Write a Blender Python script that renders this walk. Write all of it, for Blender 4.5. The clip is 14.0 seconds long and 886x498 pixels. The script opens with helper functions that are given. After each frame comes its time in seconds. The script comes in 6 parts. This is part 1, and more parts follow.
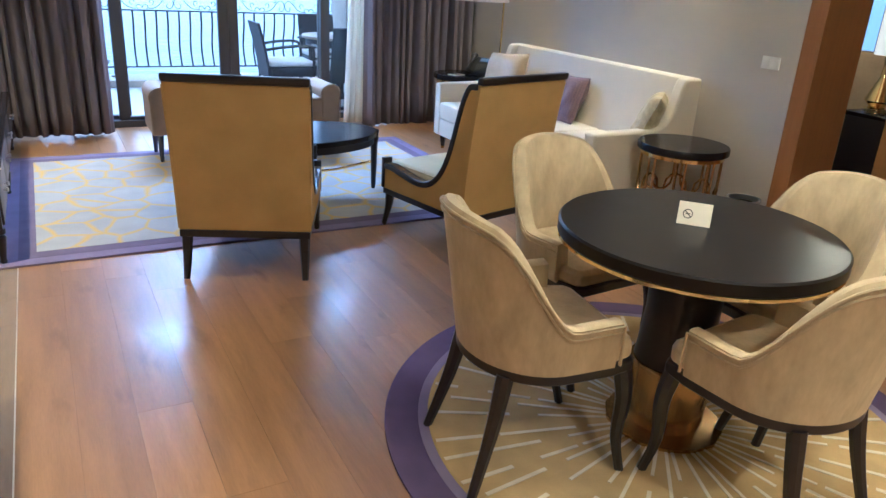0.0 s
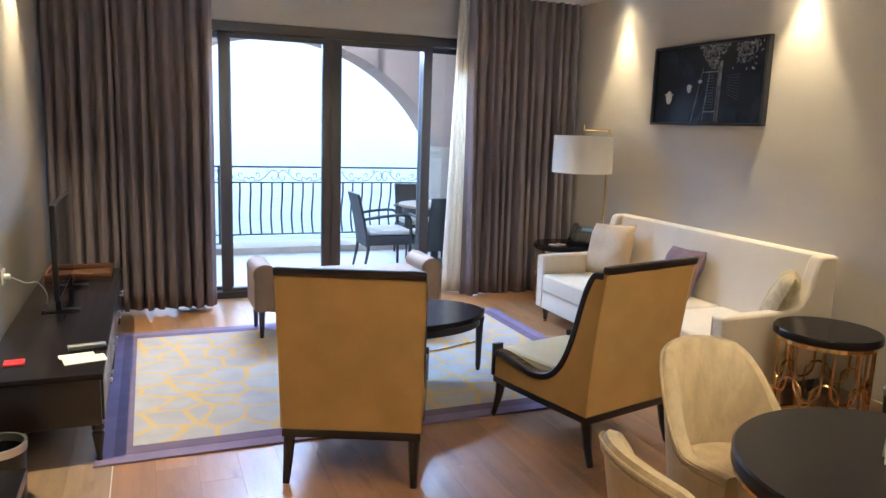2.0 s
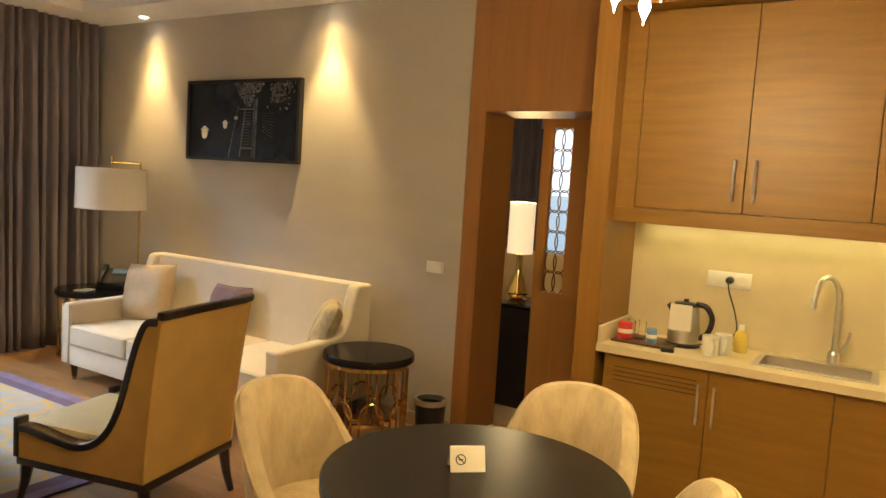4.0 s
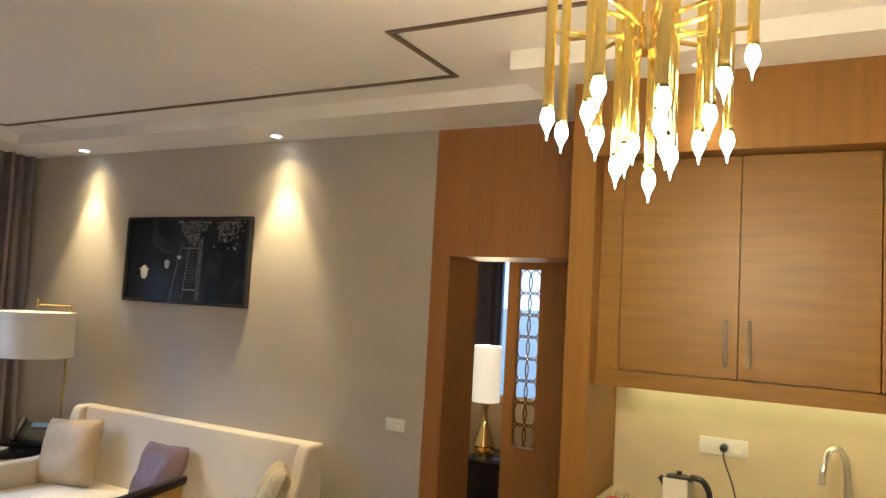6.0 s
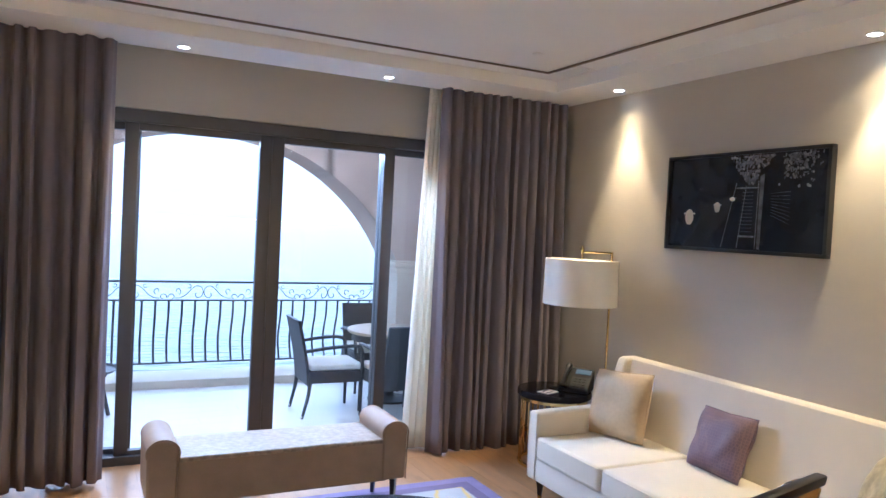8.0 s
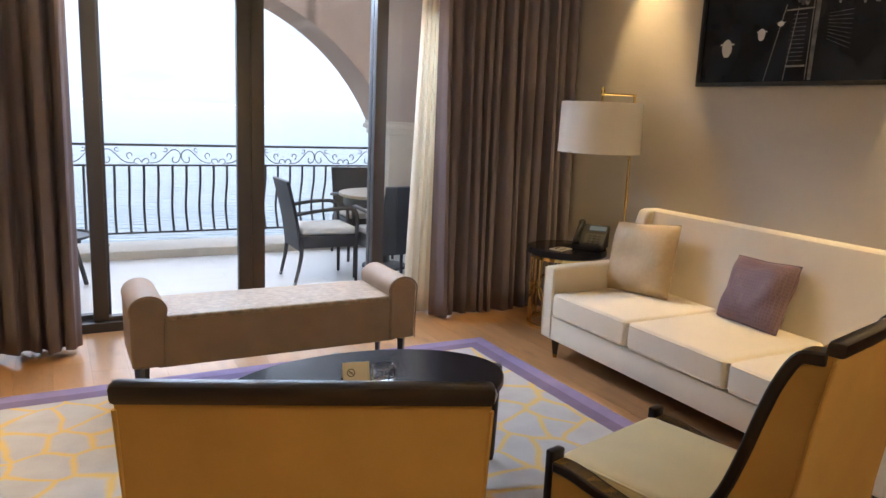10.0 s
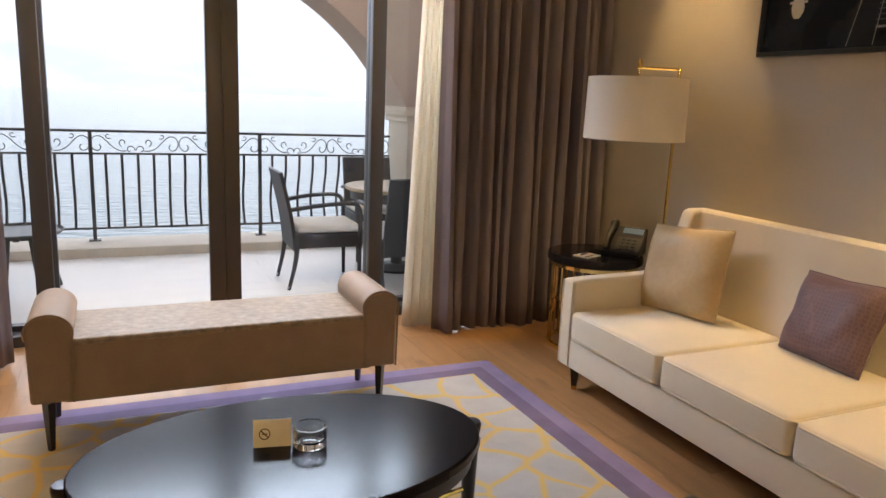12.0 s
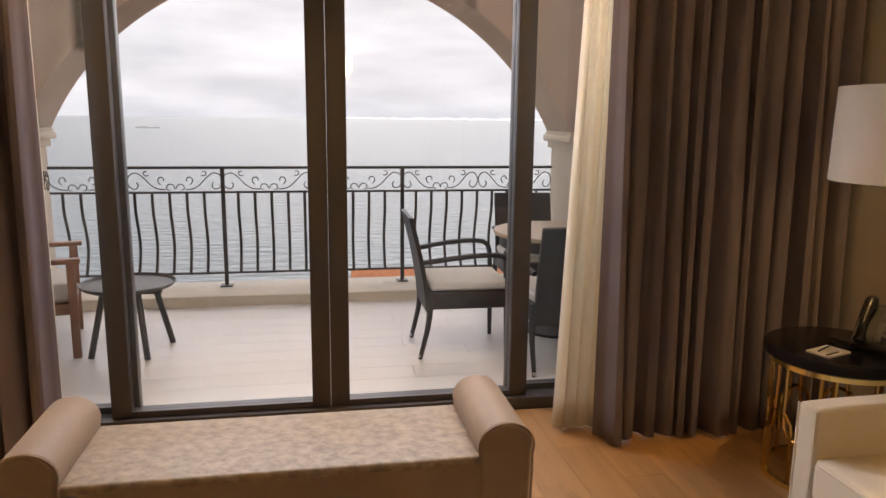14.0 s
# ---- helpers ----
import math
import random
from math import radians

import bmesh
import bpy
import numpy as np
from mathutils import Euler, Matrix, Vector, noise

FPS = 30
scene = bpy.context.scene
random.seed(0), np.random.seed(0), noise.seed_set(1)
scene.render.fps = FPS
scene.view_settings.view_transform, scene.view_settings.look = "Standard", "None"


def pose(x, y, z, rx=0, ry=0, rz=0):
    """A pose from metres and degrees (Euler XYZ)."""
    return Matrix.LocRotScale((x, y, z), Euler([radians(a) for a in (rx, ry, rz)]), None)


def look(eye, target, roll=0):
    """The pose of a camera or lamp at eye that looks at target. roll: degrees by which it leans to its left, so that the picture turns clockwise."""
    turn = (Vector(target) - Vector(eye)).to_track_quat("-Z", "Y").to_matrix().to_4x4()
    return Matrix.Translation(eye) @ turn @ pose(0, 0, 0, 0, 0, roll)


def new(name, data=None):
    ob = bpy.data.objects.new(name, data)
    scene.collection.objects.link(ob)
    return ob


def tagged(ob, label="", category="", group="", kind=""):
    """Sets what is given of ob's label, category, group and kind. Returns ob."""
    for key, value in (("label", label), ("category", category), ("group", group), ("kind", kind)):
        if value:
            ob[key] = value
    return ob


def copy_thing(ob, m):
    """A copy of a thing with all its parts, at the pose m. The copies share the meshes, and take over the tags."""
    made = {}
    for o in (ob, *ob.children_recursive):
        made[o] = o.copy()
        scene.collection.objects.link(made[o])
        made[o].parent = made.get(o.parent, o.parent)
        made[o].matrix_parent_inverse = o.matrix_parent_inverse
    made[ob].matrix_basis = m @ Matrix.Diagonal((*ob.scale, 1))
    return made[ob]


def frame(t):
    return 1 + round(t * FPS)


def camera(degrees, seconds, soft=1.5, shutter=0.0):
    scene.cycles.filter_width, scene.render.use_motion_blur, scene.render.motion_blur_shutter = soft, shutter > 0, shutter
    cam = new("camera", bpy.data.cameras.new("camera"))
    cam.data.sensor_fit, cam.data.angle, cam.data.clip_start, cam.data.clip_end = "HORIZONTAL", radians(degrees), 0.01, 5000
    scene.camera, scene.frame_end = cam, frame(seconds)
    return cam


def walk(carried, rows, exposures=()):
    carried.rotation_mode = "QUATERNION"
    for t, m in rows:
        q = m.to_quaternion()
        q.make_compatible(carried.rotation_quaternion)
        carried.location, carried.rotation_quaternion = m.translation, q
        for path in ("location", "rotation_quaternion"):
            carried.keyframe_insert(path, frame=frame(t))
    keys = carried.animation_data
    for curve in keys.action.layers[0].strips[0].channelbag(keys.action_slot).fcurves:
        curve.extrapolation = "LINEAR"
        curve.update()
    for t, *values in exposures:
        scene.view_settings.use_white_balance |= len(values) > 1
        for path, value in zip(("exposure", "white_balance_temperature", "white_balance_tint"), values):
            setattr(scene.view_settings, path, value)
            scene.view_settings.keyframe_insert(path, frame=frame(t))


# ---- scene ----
cam = camera(62.8, 14.0)
PATH = [
    (0, (0.295, 0.432, 1.516), (1.207, 2.061, 0.798), 3.4),
    (0.5, (0.308, 0.507, 1.54), (1.131, 2.226, 0.933), 2.5),
    (1, (0.316, 0.594, 1.568), (1.045, 2.386, 1.06), 2.0),
    (1.5, (0.303, 0.685, 1.594), (0.966, 2.526, 1.177), 1.8),
    (2, (0.265, 0.816, 1.638), (1.011, 2.641, 1.305), 1.9),
    (2.2, (0.268, 0.89, 1.644), (1.095, 2.686, 1.342), 1.5),
    (2.5, (0.241, 0.945, 1.664), (1.25, 2.651, 1.399), 1.3),
    (3, (0.252, 0.998, 1.667), (1.564, 2.486, 1.417), 1.7),
    (3.5, (0.262, 1.017, 1.64), (1.82, 2.245, 1.392), 2.3),
    (3.7, (0.26, 1.023, 1.614), (1.897, 2.146, 1.371), 2.6),
    (5.8, (0.525, 1.223, 1.801), (2.33, 2.079, 1.901), 3.4),
    (6, (0.538, 1.276, 1.827), (2.296, 2.219, 1.974), 3.2),
    (6.5, (0.535, 1.461, 1.872), (2.09, 2.698, 2.093), 1.7),
    (7, (0.512, 1.693, 1.875), (1.758, 3.245, 2.07), 1.7),
    (7.5, (0.572, 1.934, 1.856), (1.545, 3.679, 1.938), 2.5),
    (8, (0.621, 2.157, 1.779), (1.513, 3.946, 1.719), 2.9),
    (8.2, (0.62, 2.27, 1.758), (1.533, 4.045, 1.649), 2.9),
    (8.5, (0.618, 2.367, 1.729), (1.56, 4.122, 1.549), 3.0),
    (9, (0.575, 2.499, 1.599), (1.538, 4.231, 1.323), 3.0),
    (9.2, (0.574, 2.526, 1.573), (1.538, 4.25, 1.256), 2.8),
    (11.3, (1.065, 2.926, 1.424), (1.968, 4.666, 1.028), 2.0),
    (11.5, (1.119, 2.995, 1.427), (2.004, 4.744, 1.028), 2.1),
    (12, (1.314, 3.197, 1.432), (2.122, 4.982, 1.033), 2.4),
    (12.5, (1.543, 3.387, 1.445), (2.193, 5.238, 1.052), 3.1),
    (13, (1.681, 3.615, 1.458), (2.134, 5.525, 1.077), 2.8),
    (13.5, (1.748, 3.924, 1.456), (2.107, 5.858, 1.094), 1.8),
    (14, (1.815, 4.225, 1.477), (2.168, 6.161, 1.118), 0.6),
]
EXPOSURES = [(0.0, 1.15, 3850, 9), (0.5, 1.15, 4050, 10), (1.0, 1.2, 4150, 11), (2.0, 1.15, 4350, 11), (2.5, 1.2, 4600, 10), (3.0, 1.1, 5400, 9), (3.5, 1.05, 5800, 8), (6.0, 0.95, 4700, 9), (6.5, 1.0, 4150, 11), (7.0, 1.15, 4000, 13), (7.5, 1.15, 4050, 13), (8.0, 1.1, 4300, 14), (9.0, 0.85, 4900, 14), (11.4, 0.62, 5750, 15), (12.5, 0.5, 6150, 17), (13.0, 0.42, 6400, 18), (13.5, 0.15, 6600, 20), (14.0, 0.15, 6800, 22)]
walk(cam, [(t, look(eye, target, roll)) for t, eye, target, roll in PATH], EXPOSURES)

# ---- world, sun, large lights ----
SUN_EL, SUN_AZ = 32.0, 8.0
world = bpy.data.worlds.new("world")
scene.world = world
world.use_nodes = True
wn, wl = world.node_tree.nodes, world.node_tree.links
wn.clear()
w_out = wn.new("ShaderNodeOutputWorld")
w_bg = wn.new("ShaderNodeBackground")
w_sky = wn.new("ShaderNodeTexSky")
w_sky.sky_type, w_sky.sun_disc = "NISHITA", False
w_sky.sun_elevation, w_sky.sun_rotation = radians(SUN_EL), radians(SUN_AZ)
w_sky.air_density, w_sky.dust_density = 1.0, 4.0
w_co = wn.new("ShaderNodeTexCoord")
w_map = wn.new("ShaderNodeMapping")
w_map.inputs["Scale"].default_value = (1.6, 1.6, 7.0)
w_noise = wn.new("ShaderNodeTexNoise")
w_noise.inputs["Scale"].default_value, w_noise.inputs["Detail"].default_value = 2.2, 7.0
w_ramp = wn.new("ShaderNodeValToRGB")
w_ramp.color_ramp.elements[0].position, w_ramp.color_ramp.elements[0].color = 0.34, (14.5, 15.6, 16.8, 1)
w_ramp.color_ramp.elements[1].position, w_ramp.color_ramp.elements[1].color = 0.62, (23.0, 23.8, 24.6, 1)
w_mix = wn.new("ShaderNodeMix")
w_mix.data_type = "RGBA"
w_mix.inputs["Factor"].default_value = 0.9
wl.new(w_co.outputs["Generated"], w_map.inputs["Vector"])
wl.new(w_map.outputs["Vector"], w_noise.inputs["Vector"])
wl.new(w_noise.outputs["Fac"], w_ramp.inputs["Fac"])
wl.new(w_sky.outputs["Color"], w_mix.inputs["A"])
wl.new(w_ramp.outputs["Color"], w_mix.inputs["B"])
wl.new(w_mix.outputs["Result"], w_bg.inputs["Color"])
w_bg.inputs["Strength"].default_value = 0.045
wl.new(w_bg.outputs["Background"], w_out.inputs["Surface"])

sun = new("sun", bpy.data.lights.new("sun", "SUN"))
sun.data.energy, sun.data.angle, sun.data.color = 1.2, radians(60), (1.0, 0.98, 0.95)
sun_dir = Vector((math.sin(radians(SUN_AZ)) * math.cos(radians(SUN_EL)), math.cos(radians(SUN_AZ)) * math.cos(radians(SUN_EL)), math.sin(radians(SUN_EL))))
sun.matrix_world = look(sun_dir * 60, (0, 0, 0))

WARM = (1.0, 0.67, 0.27)
AMBER = (1.0, 0.64, 0.23)
SPOT_W, CHANDELIER_W, STRIP_W, BEDLAMP_W, SKY_W = 100.0, 47.0, 1.1, 14.0, 215.0


def lamp(name, kind, place, watts, colour=WARM, size=0.03, aim=None, cone=70, blend=0.6):
    data = bpy.data.lights.new(name, kind)
    data.energy, data.color = watts, colour
    ob = new(name, data)
    if kind == "AREA":
        data.shape, data.size, data.size_y = "RECTANGLE", size[0], size[1]
    else:
        data.shadow_soft_size = size
    if kind == "SPOT":
        data.spot_size, data.spot_blend = radians(cone), blend
    ob.matrix_world = look(place, aim) if aim else Matrix.Translation(place)
    return ob


# added hidden lamp for the sky's light falling in under the balcony doors' head
lamp("door_sky_fill", "AREA", (1.95, 8.3, 2.86), SKY_W, (0.86, 0.94, 1.0), (3.6, 0.7), aim=(1.95, 4.6, 1.2)).data.spread = radians(130)


# ---- materials ----
def mat(name, col, rough=0.5, metal=0.0, var=0.1, scale=6.0, bump=0.0, bscale=300.0, sheen=0.0, coat=0.0, spec=0.5,
        stretch=(1, 1, 1), rand=0.0, rvar=0.06, detail=6.0):
    """A plain surface: large and small variation of colour, gloss and relief."""
    m = bpy.data.materials.new(name)
    m.use_nodes = True
    n, l = m.node_tree.nodes, m.node_tree.links
    b = n["Principled BSDF"]
    b.inputs["Metallic"].default_value, b.inputs["Specular IOR Level"].default_value = metal, spec
    if sheen:
        b.inputs["Sheen Weight"].default_value, b.inputs["Sheen Roughness"].default_value = sheen, 0.4
        b.inputs["Sheen Tint"].default_value = (min(1, col[0] * 1.6 + 0.1), min(1, col[1] * 1.6 + 0.1), min(1, col[2] * 1.6 + 0.1), 1)
    if coat:
        b.inputs["Coat Weight"].default_value, b.inputs["Coat Roughness"].default_value = coat, 0.12
    co, mp = n.new("ShaderNodeTexCoord"), n.new("ShaderNodeMapping")
    mp.inputs["Scale"].default_value = stretch
    l.new(co.outputs["Object"], mp.inputs["Vector"])
    big, fine = n.new("ShaderNodeTexNoise"), n.new("ShaderNodeTexNoise")
    big.inputs["Scale"].default_value, big.inputs["Detail"].default_value = scale, detail
    fine.inputs["Scale"].default_value, fine.inputs["Detail"].default_value = bscale, 3.0
    vec = mp.outputs["Vector"]
    if rand:
        info, add = n.new("ShaderNodeObjectInfo"), n.new("ShaderNodeVectorMath")
        off = n.new("ShaderNodeMath")
        off.operation, off.inputs[1].default_value = "MULTIPLY", 37.0
        l.new(info.outputs["Random"], off.inputs[0])
        l.new(vec, add.inputs[0])
        l.new(off.outputs[0], add.inputs[1])
        vec = add.outputs[0]
    l.new(vec, big.inputs["Vector"])
    l.new(vec, fine.inputs["Vector"])
    mixn = n.new("ShaderNodeMath")
    mixn.operation = "MULTIPLY_ADD"
    mixn.inputs[1].default_value = 0.35
    l.new(fine.outputs["Fac"], mixn.inputs[0])
    l.new(big.outputs["Fac"], mixn.inputs[2])
    ramp = n.new("ShaderNodeMapRange")
    ramp.inputs["From Min"].default_value, ramp.inputs["From Max"].default_value = 0.4, 0.95
    ramp.inputs["To Min"].default_value, ramp.inputs["To Max"].default_value = 1.0 - var, 1.0 + var
    l.new(mixn.outputs[0], ramp.inputs["Value"])
    val = ramp.outputs["Result"]
    if rand:
        rr, mul = n.new("ShaderNodeMapRange"), n.new("ShaderNodeMath")
        rr.inputs["To Min"].default_value, rr.inputs["To Max"].default_value = 1 - rand, 1 + rand
        mul.operation = "MULTIPLY"
        l.new(info.outputs["Random"], rr.inputs["Value"])
        l.new(rr.outputs["Result"], mul.inputs[0])
        l.new(val, mul.inputs[1])
        val = mul.outputs[0]
    tint = n.new("ShaderNodeVectorMath")
    tint.operation = "SCALE"
    tint.inputs[0].default_value = col
    l.new(val, tint.inputs["Scale"])
    l.new(tint.outputs[0], b.inputs["Base Color"])
    ro = n.new("ShaderNodeMapRange")
    ro.inputs["To Min"].default_value, ro.inputs["To Max"].default_value = max(0.02, rough - rvar), rough + rvar
    l.new(big.outputs["Fac"], ro.inputs["Value"])
    l.new(ro.outputs["Result"], b.inputs["Roughness"])
    if bump:
        bp = n.new("ShaderNodeBump")
        bp.inputs["Strength"].default_value, bp.inputs["Distance"].default_value = bump, 0.004
        l.new(mixn.outputs[0], bp.inputs["Height"])
        l.new(bp.outputs["Normal"], b.inputs["Normal"])
    return m


def glass_mat(name, col=(1, 1, 1), rough=0.0):
    m = bpy.data.materials.new(name)
    m.use_nodes = True
    b = m.node_tree.nodes["Principled BSDF"]
    b.inputs["Base Color"].default_value = (*col, 1)
    b.inputs["Transmission Weight"].default_value, b.inputs["Roughness"].default_value, b.inputs["IOR"].default_value = 1.0, rough, 1.45
    return m


def glow_mat(name, col, strength):
    m = bpy.data.materials.new(name)
    m.use_nodes = True
    b = m.node_tree.nodes["Principled BSDF"]
    b.inputs["Base Color"].default_value = (0.8, 0.8, 0.8, 1)
    b.inputs["Emission Color"].default_value, b.inputs["Emission Strength"].default_value = (*col, 1), strength
    return m


def pane_mat(name):
    """Window glass: mostly clear, with a thin reflection."""
    m = bpy.data.materials.new(name)
    m.use_nodes = True
    n, l = m.node_tree.nodes, m.node_tree.links
    n.remove(n["Principled BSDF"])
    tr, gl, mx, fr = n.new("ShaderNodeBsdfTransparent"), n.new("ShaderNodeBsdfGlossy"), n.new("ShaderNodeMixShader"), n.new("ShaderNodeFresnel")
    tr.inputs["Color"].default_value = (0.95, 0.97, 0.97, 1)
    gl.inputs["Roughness"].default_value = 0.01
    fr.inputs["IOR"].default_value = 1.4
    l.new(fr.outputs[0], mx.inputs[0])
    l.new(tr.outputs[0], mx.inputs[1])
    l.new(gl.outputs[0], mx.inputs[2])
    l.new(mx.outputs[0], n["Material Output"].inputs["Surface"])
    return m


def carpet_mat(name):
    """Pale grey pile crossed by an irregular net of gold lines."""
    m = mat(name, (0.37, 0.36, 0.348), rough=0.95, var=0.12, scale=5, bump=0.5, bscale=260, spec=0.1)
    n, l = m.node_tree.nodes, m.node_tree.links
    b = n["Principled BSDF"]
    base = b.inputs["Base Color"].links[0].from_socket
    co, warp, add = n.new("ShaderNodeTexCoord"), n.new("ShaderNodeTexNoise"), n.new("ShaderNodeVectorMath")
    warp.inputs["Scale"].default_value = 3.0
    add.operation = "MULTIPLY_ADD"
    add.inputs[1].default_value = (0.14, 0.14, 0)
    l.new(co.outputs["Object"], warp.inputs["Vector"])
    l.new(warp.outputs["Color"], add.inputs[0])
    l.new(co.outputs["Object"], add.inputs[2])
    vo = n.new("ShaderNodeTexVoronoi")
    vo.feature, vo.voronoi_dimensions = "DISTANCE_TO_EDGE", "2D"
    vo.inputs["Scale"].default_value = 4.6
    l.new(add.outputs[0], vo.inputs["Vector"])
    br = n.new("ShaderNodeTexNoise")
    br.inputs["Scale"].default_value = 2.2
    l.new(co.outputs["Object"], br.inputs["Vector"])
    wid = n.new("ShaderNodeMapRange")
    wid.inputs["From Min"].default_value, wid.inputs["From Max"].default_value = 0.3, 0.7
    wid.inputs["To Min"].default_value, wid.inputs["To Max"].default_value = 0.06, 0.15
    l.new(br.outputs["Fac"], wid.inputs["Value"])
    fac = n.new("ShaderNodeMapRange")
    fac.inputs["To Min"].default_value, fac.inputs["To Max"].default_value = 0.82, 0.0
    l.new(vo.outputs["Distance"], fac.inputs["Value"])
    fac.inputs["From Min"].default_value = 0.01
    l.new(wid.outputs["Result"], fac.inputs["From Max"])
    mx = n.new("ShaderNodeMix")
    mx.data_type = "RGBA"
    mx.inputs["B"].default_value = (0.56, 0.37, 0.06, 1)
    l.new(fac.outputs["Result"], mx.inputs["Factor"])
    l.new(base, mx.inputs["A"])
    l.new(mx.outputs["Result"], b.inputs["Base Color"])
    return m


def sea_mat(name):
    m = bpy.data.materials.new(name)
    m.use_nodes = True
    n, l = m.node_tree.nodes, m.node_tree.links
    b = n["Principled BSDF"]
    b.inputs["Specular IOR Level"].default_value = 0.22
    b.inputs["Base Color"].default_value, b.inputs["Roughness"].default_value = (0.15, 0.185, 0.19, 1), 0.32
    co, mp, no, bp = n.new("ShaderNodeTexCoord"), n.new("ShaderNodeMapping"), n.new("ShaderNodeTexNoise"), n.new("ShaderNodeBump")
    mp.inputs["Scale"].default_value = (0.22, 0.62, 1)
    no.inputs["Scale"].default_value, no.inputs["Detail"].default_value = 1.0, 8.0
    bp.inputs["Strength"].default_value, bp.inputs["Distance"].default_value = 1.0, 1.1
    l.new(co.outputs["Object"], mp.inputs["Vector"])
    l.new(mp.outputs["Vector"], no.inputs["Vector"])
    l.new(no.outputs["Fac"], bp.inputs["Height"])
    l.new(bp.outputs["Normal"], b.inputs["Normal"])
    return m


def wood_mat(name, col, rough, stretch, rand=0.0, var=0.22, scale=3.0, coat=0.0, bump=0.15):
    return mat(name, col, rough=rough, var=var, scale=scale, stretch=stretch, rand=rand, bump=bump, bscale=26, coat=coat, detail=9, rvar=0.08)


WALLPAPER = mat("wallpaper", (0.46, 0.42, 0.36), rough=0.7, var=0.05, scale=1.5, bump=0.25, bscale=420, stretch=(1, 1, 3))
PLASTER = mat("ceiling paint", (0.84, 0.82, 0.80), rough=0.85, var=0.03, scale=1.2, bump=0.05)
PLANK = wood_mat("oak floor", (0.300, 0.163, 0.066), 0.38, (9, 0.9, 1), rand=0.13, scale=2.2, coat=0.1)
def add_knots(m):
    """Dark knots and smudged streaks along the grain."""
    n, l = m.node_tree.nodes, m.node_tree.links
    b = n["Principled BSDF"]
    base = b.inputs["Base Color"].links[0].from_socket
    co, mp, info, add = n.new("ShaderNodeTexCoord"), n.new("ShaderNodeMapping"), n.new("ShaderNodeObjectInfo"), n.new("ShaderNodeVectorMath")
    mp.inputs["Scale"].default_value = (5.5, 1.7, 1)
    add.operation = "MULTIPLY_ADD"
    add.inputs[1].default_value = (53.0, 91.0, 0)
    l.new(co.outputs["Object"], mp.inputs["Vector"])
    l.new(info.outputs["Random"], add.inputs[0])
    l.new(mp.outputs["Vector"], add.inputs[2])
    no, rg, mx = n.new("ShaderNodeTexNoise"), n.new("ShaderNodeMapRange"), n.new("ShaderNodeMix")
    no.inputs["Scale"].default_value, no.inputs["Detail"].default_value = 1.4, 4.0
    rg.inputs["From Min"].default_value, rg.inputs["From Max"].default_value = 0.60, 0.74
    rg.inputs["To Max"].default_value = 0.55
    mx.data_type = "RGBA"
    mx.inputs["B"].default_value = (0.105, 0.055, 0.024, 1)
    l.new(add.outputs[0], no.inputs["Vector"])
    l.new(no.outputs["Fac"], rg.inputs["Value"])
    l.new(rg.outputs["Result"], mx.inputs["Factor"])
    l.new(base, mx.inputs["A"])
    l.new(mx.outputs["Result"], b.inputs["Base Color"])
    return m


add_knots(PLANK)
GREYPLANK = add_knots(wood_mat("grey-brown floor boards", (0.25, 0.175, 0.105), 0.42, (9, 0.9, 1), rand=0.13, scale=2.2, coat=0.1))
FLOORTRIM = mat("pale metal floor strip", (0.70, 0.66, 0.58), rough=0.35, metal=0.6, var=0.05)
GAP = mat("floor joint", (0.19, 0.105, 0.047), rough=0.8)
OAK = wood_mat("golden oak veneer", (0.218, 0.112, 0.008), 0.45, (1.2, 1.2, 16), scale=2.0, var=0.16, bump=0.06)
OAK_V = wood_mat("oak veneer upright", (0.24, 0.116, 0.011), 0.45, (14, 14, 0.8), scale=2.0, var=0.14, bump=0.06)
REDWOOD = wood_mat("reddish door wood", (0.30, 0.135, 0.032), 0.4, (14, 14, 0.8), scale=2.0, var=0.12, bump=0.06)
# golden brown, lightened: lamp light on the divider is put into the colour
DIVWOOD_LIT = wood_mat("lit golden brown divider wood", (0.42, 0.215, 0.055), 0.4, (14, 14, 0.8), scale=2.0, var=0.12, bump=0.06)
DARK = mat("black-brown wood", (0.014, 0.011, 0.013), rough=0.3, var=0.2, scale=8, stretch=(3, 3, 12), rvar=0.03, bscale=60, coat=0.15)
SATINTOP = mat("dark satin table top", (0.011, 0.009, 0.009), rough=0.33, spec=0.2, var=0.15, scale=9, rvar=0.03, bscale=80)
DARKTOP = mat("dark lacquered top", (0.014, 0.012, 0.014), rough=0.2, spec=0.13, var=0.12, scale=3, rvar=0.02, bscale=60)
GOLDVELVET = mat("ochre upholstery", (0.43, 0.272, 0.075), rough=0.8, var=0.12, scale=5, bump=0.3, bscale=500, sheen=0.35, spec=0.2)
CREAMSEAT = mat("pale yellow seat fabric", (0.62, 0.54, 0.30), rough=0.65, var=0.07, scale=5, bump=0.25, bscale=450, sheen=0.2, spec=0.3)
CRUSHED = mat("crushed beige velvet", (0.46, 0.365, 0.205), rough=0.6, var=0.19, scale=16, stretch=(1, 1, 0.4), bump=0.5, bscale=70, sheen=0.55, spec=0.3)
BENCHV = mat("taupe velvet", (0.25, 0.176, 0.118), rough=0.6, var=0.12, scale=9, bump=0.3, bscale=120, sheen=0.5, spec=0.3)
# the bench's own velvet again, with the sheen on its top mottled into the colour
BENCHTOP = mat("crushed taupe velvet with painted sheen", (0.245, 0.185, 0.125), rough=0.5, var=0.42, scale=30, bump=0.6, bscale=70, sheen=0.6, spec=0.35)
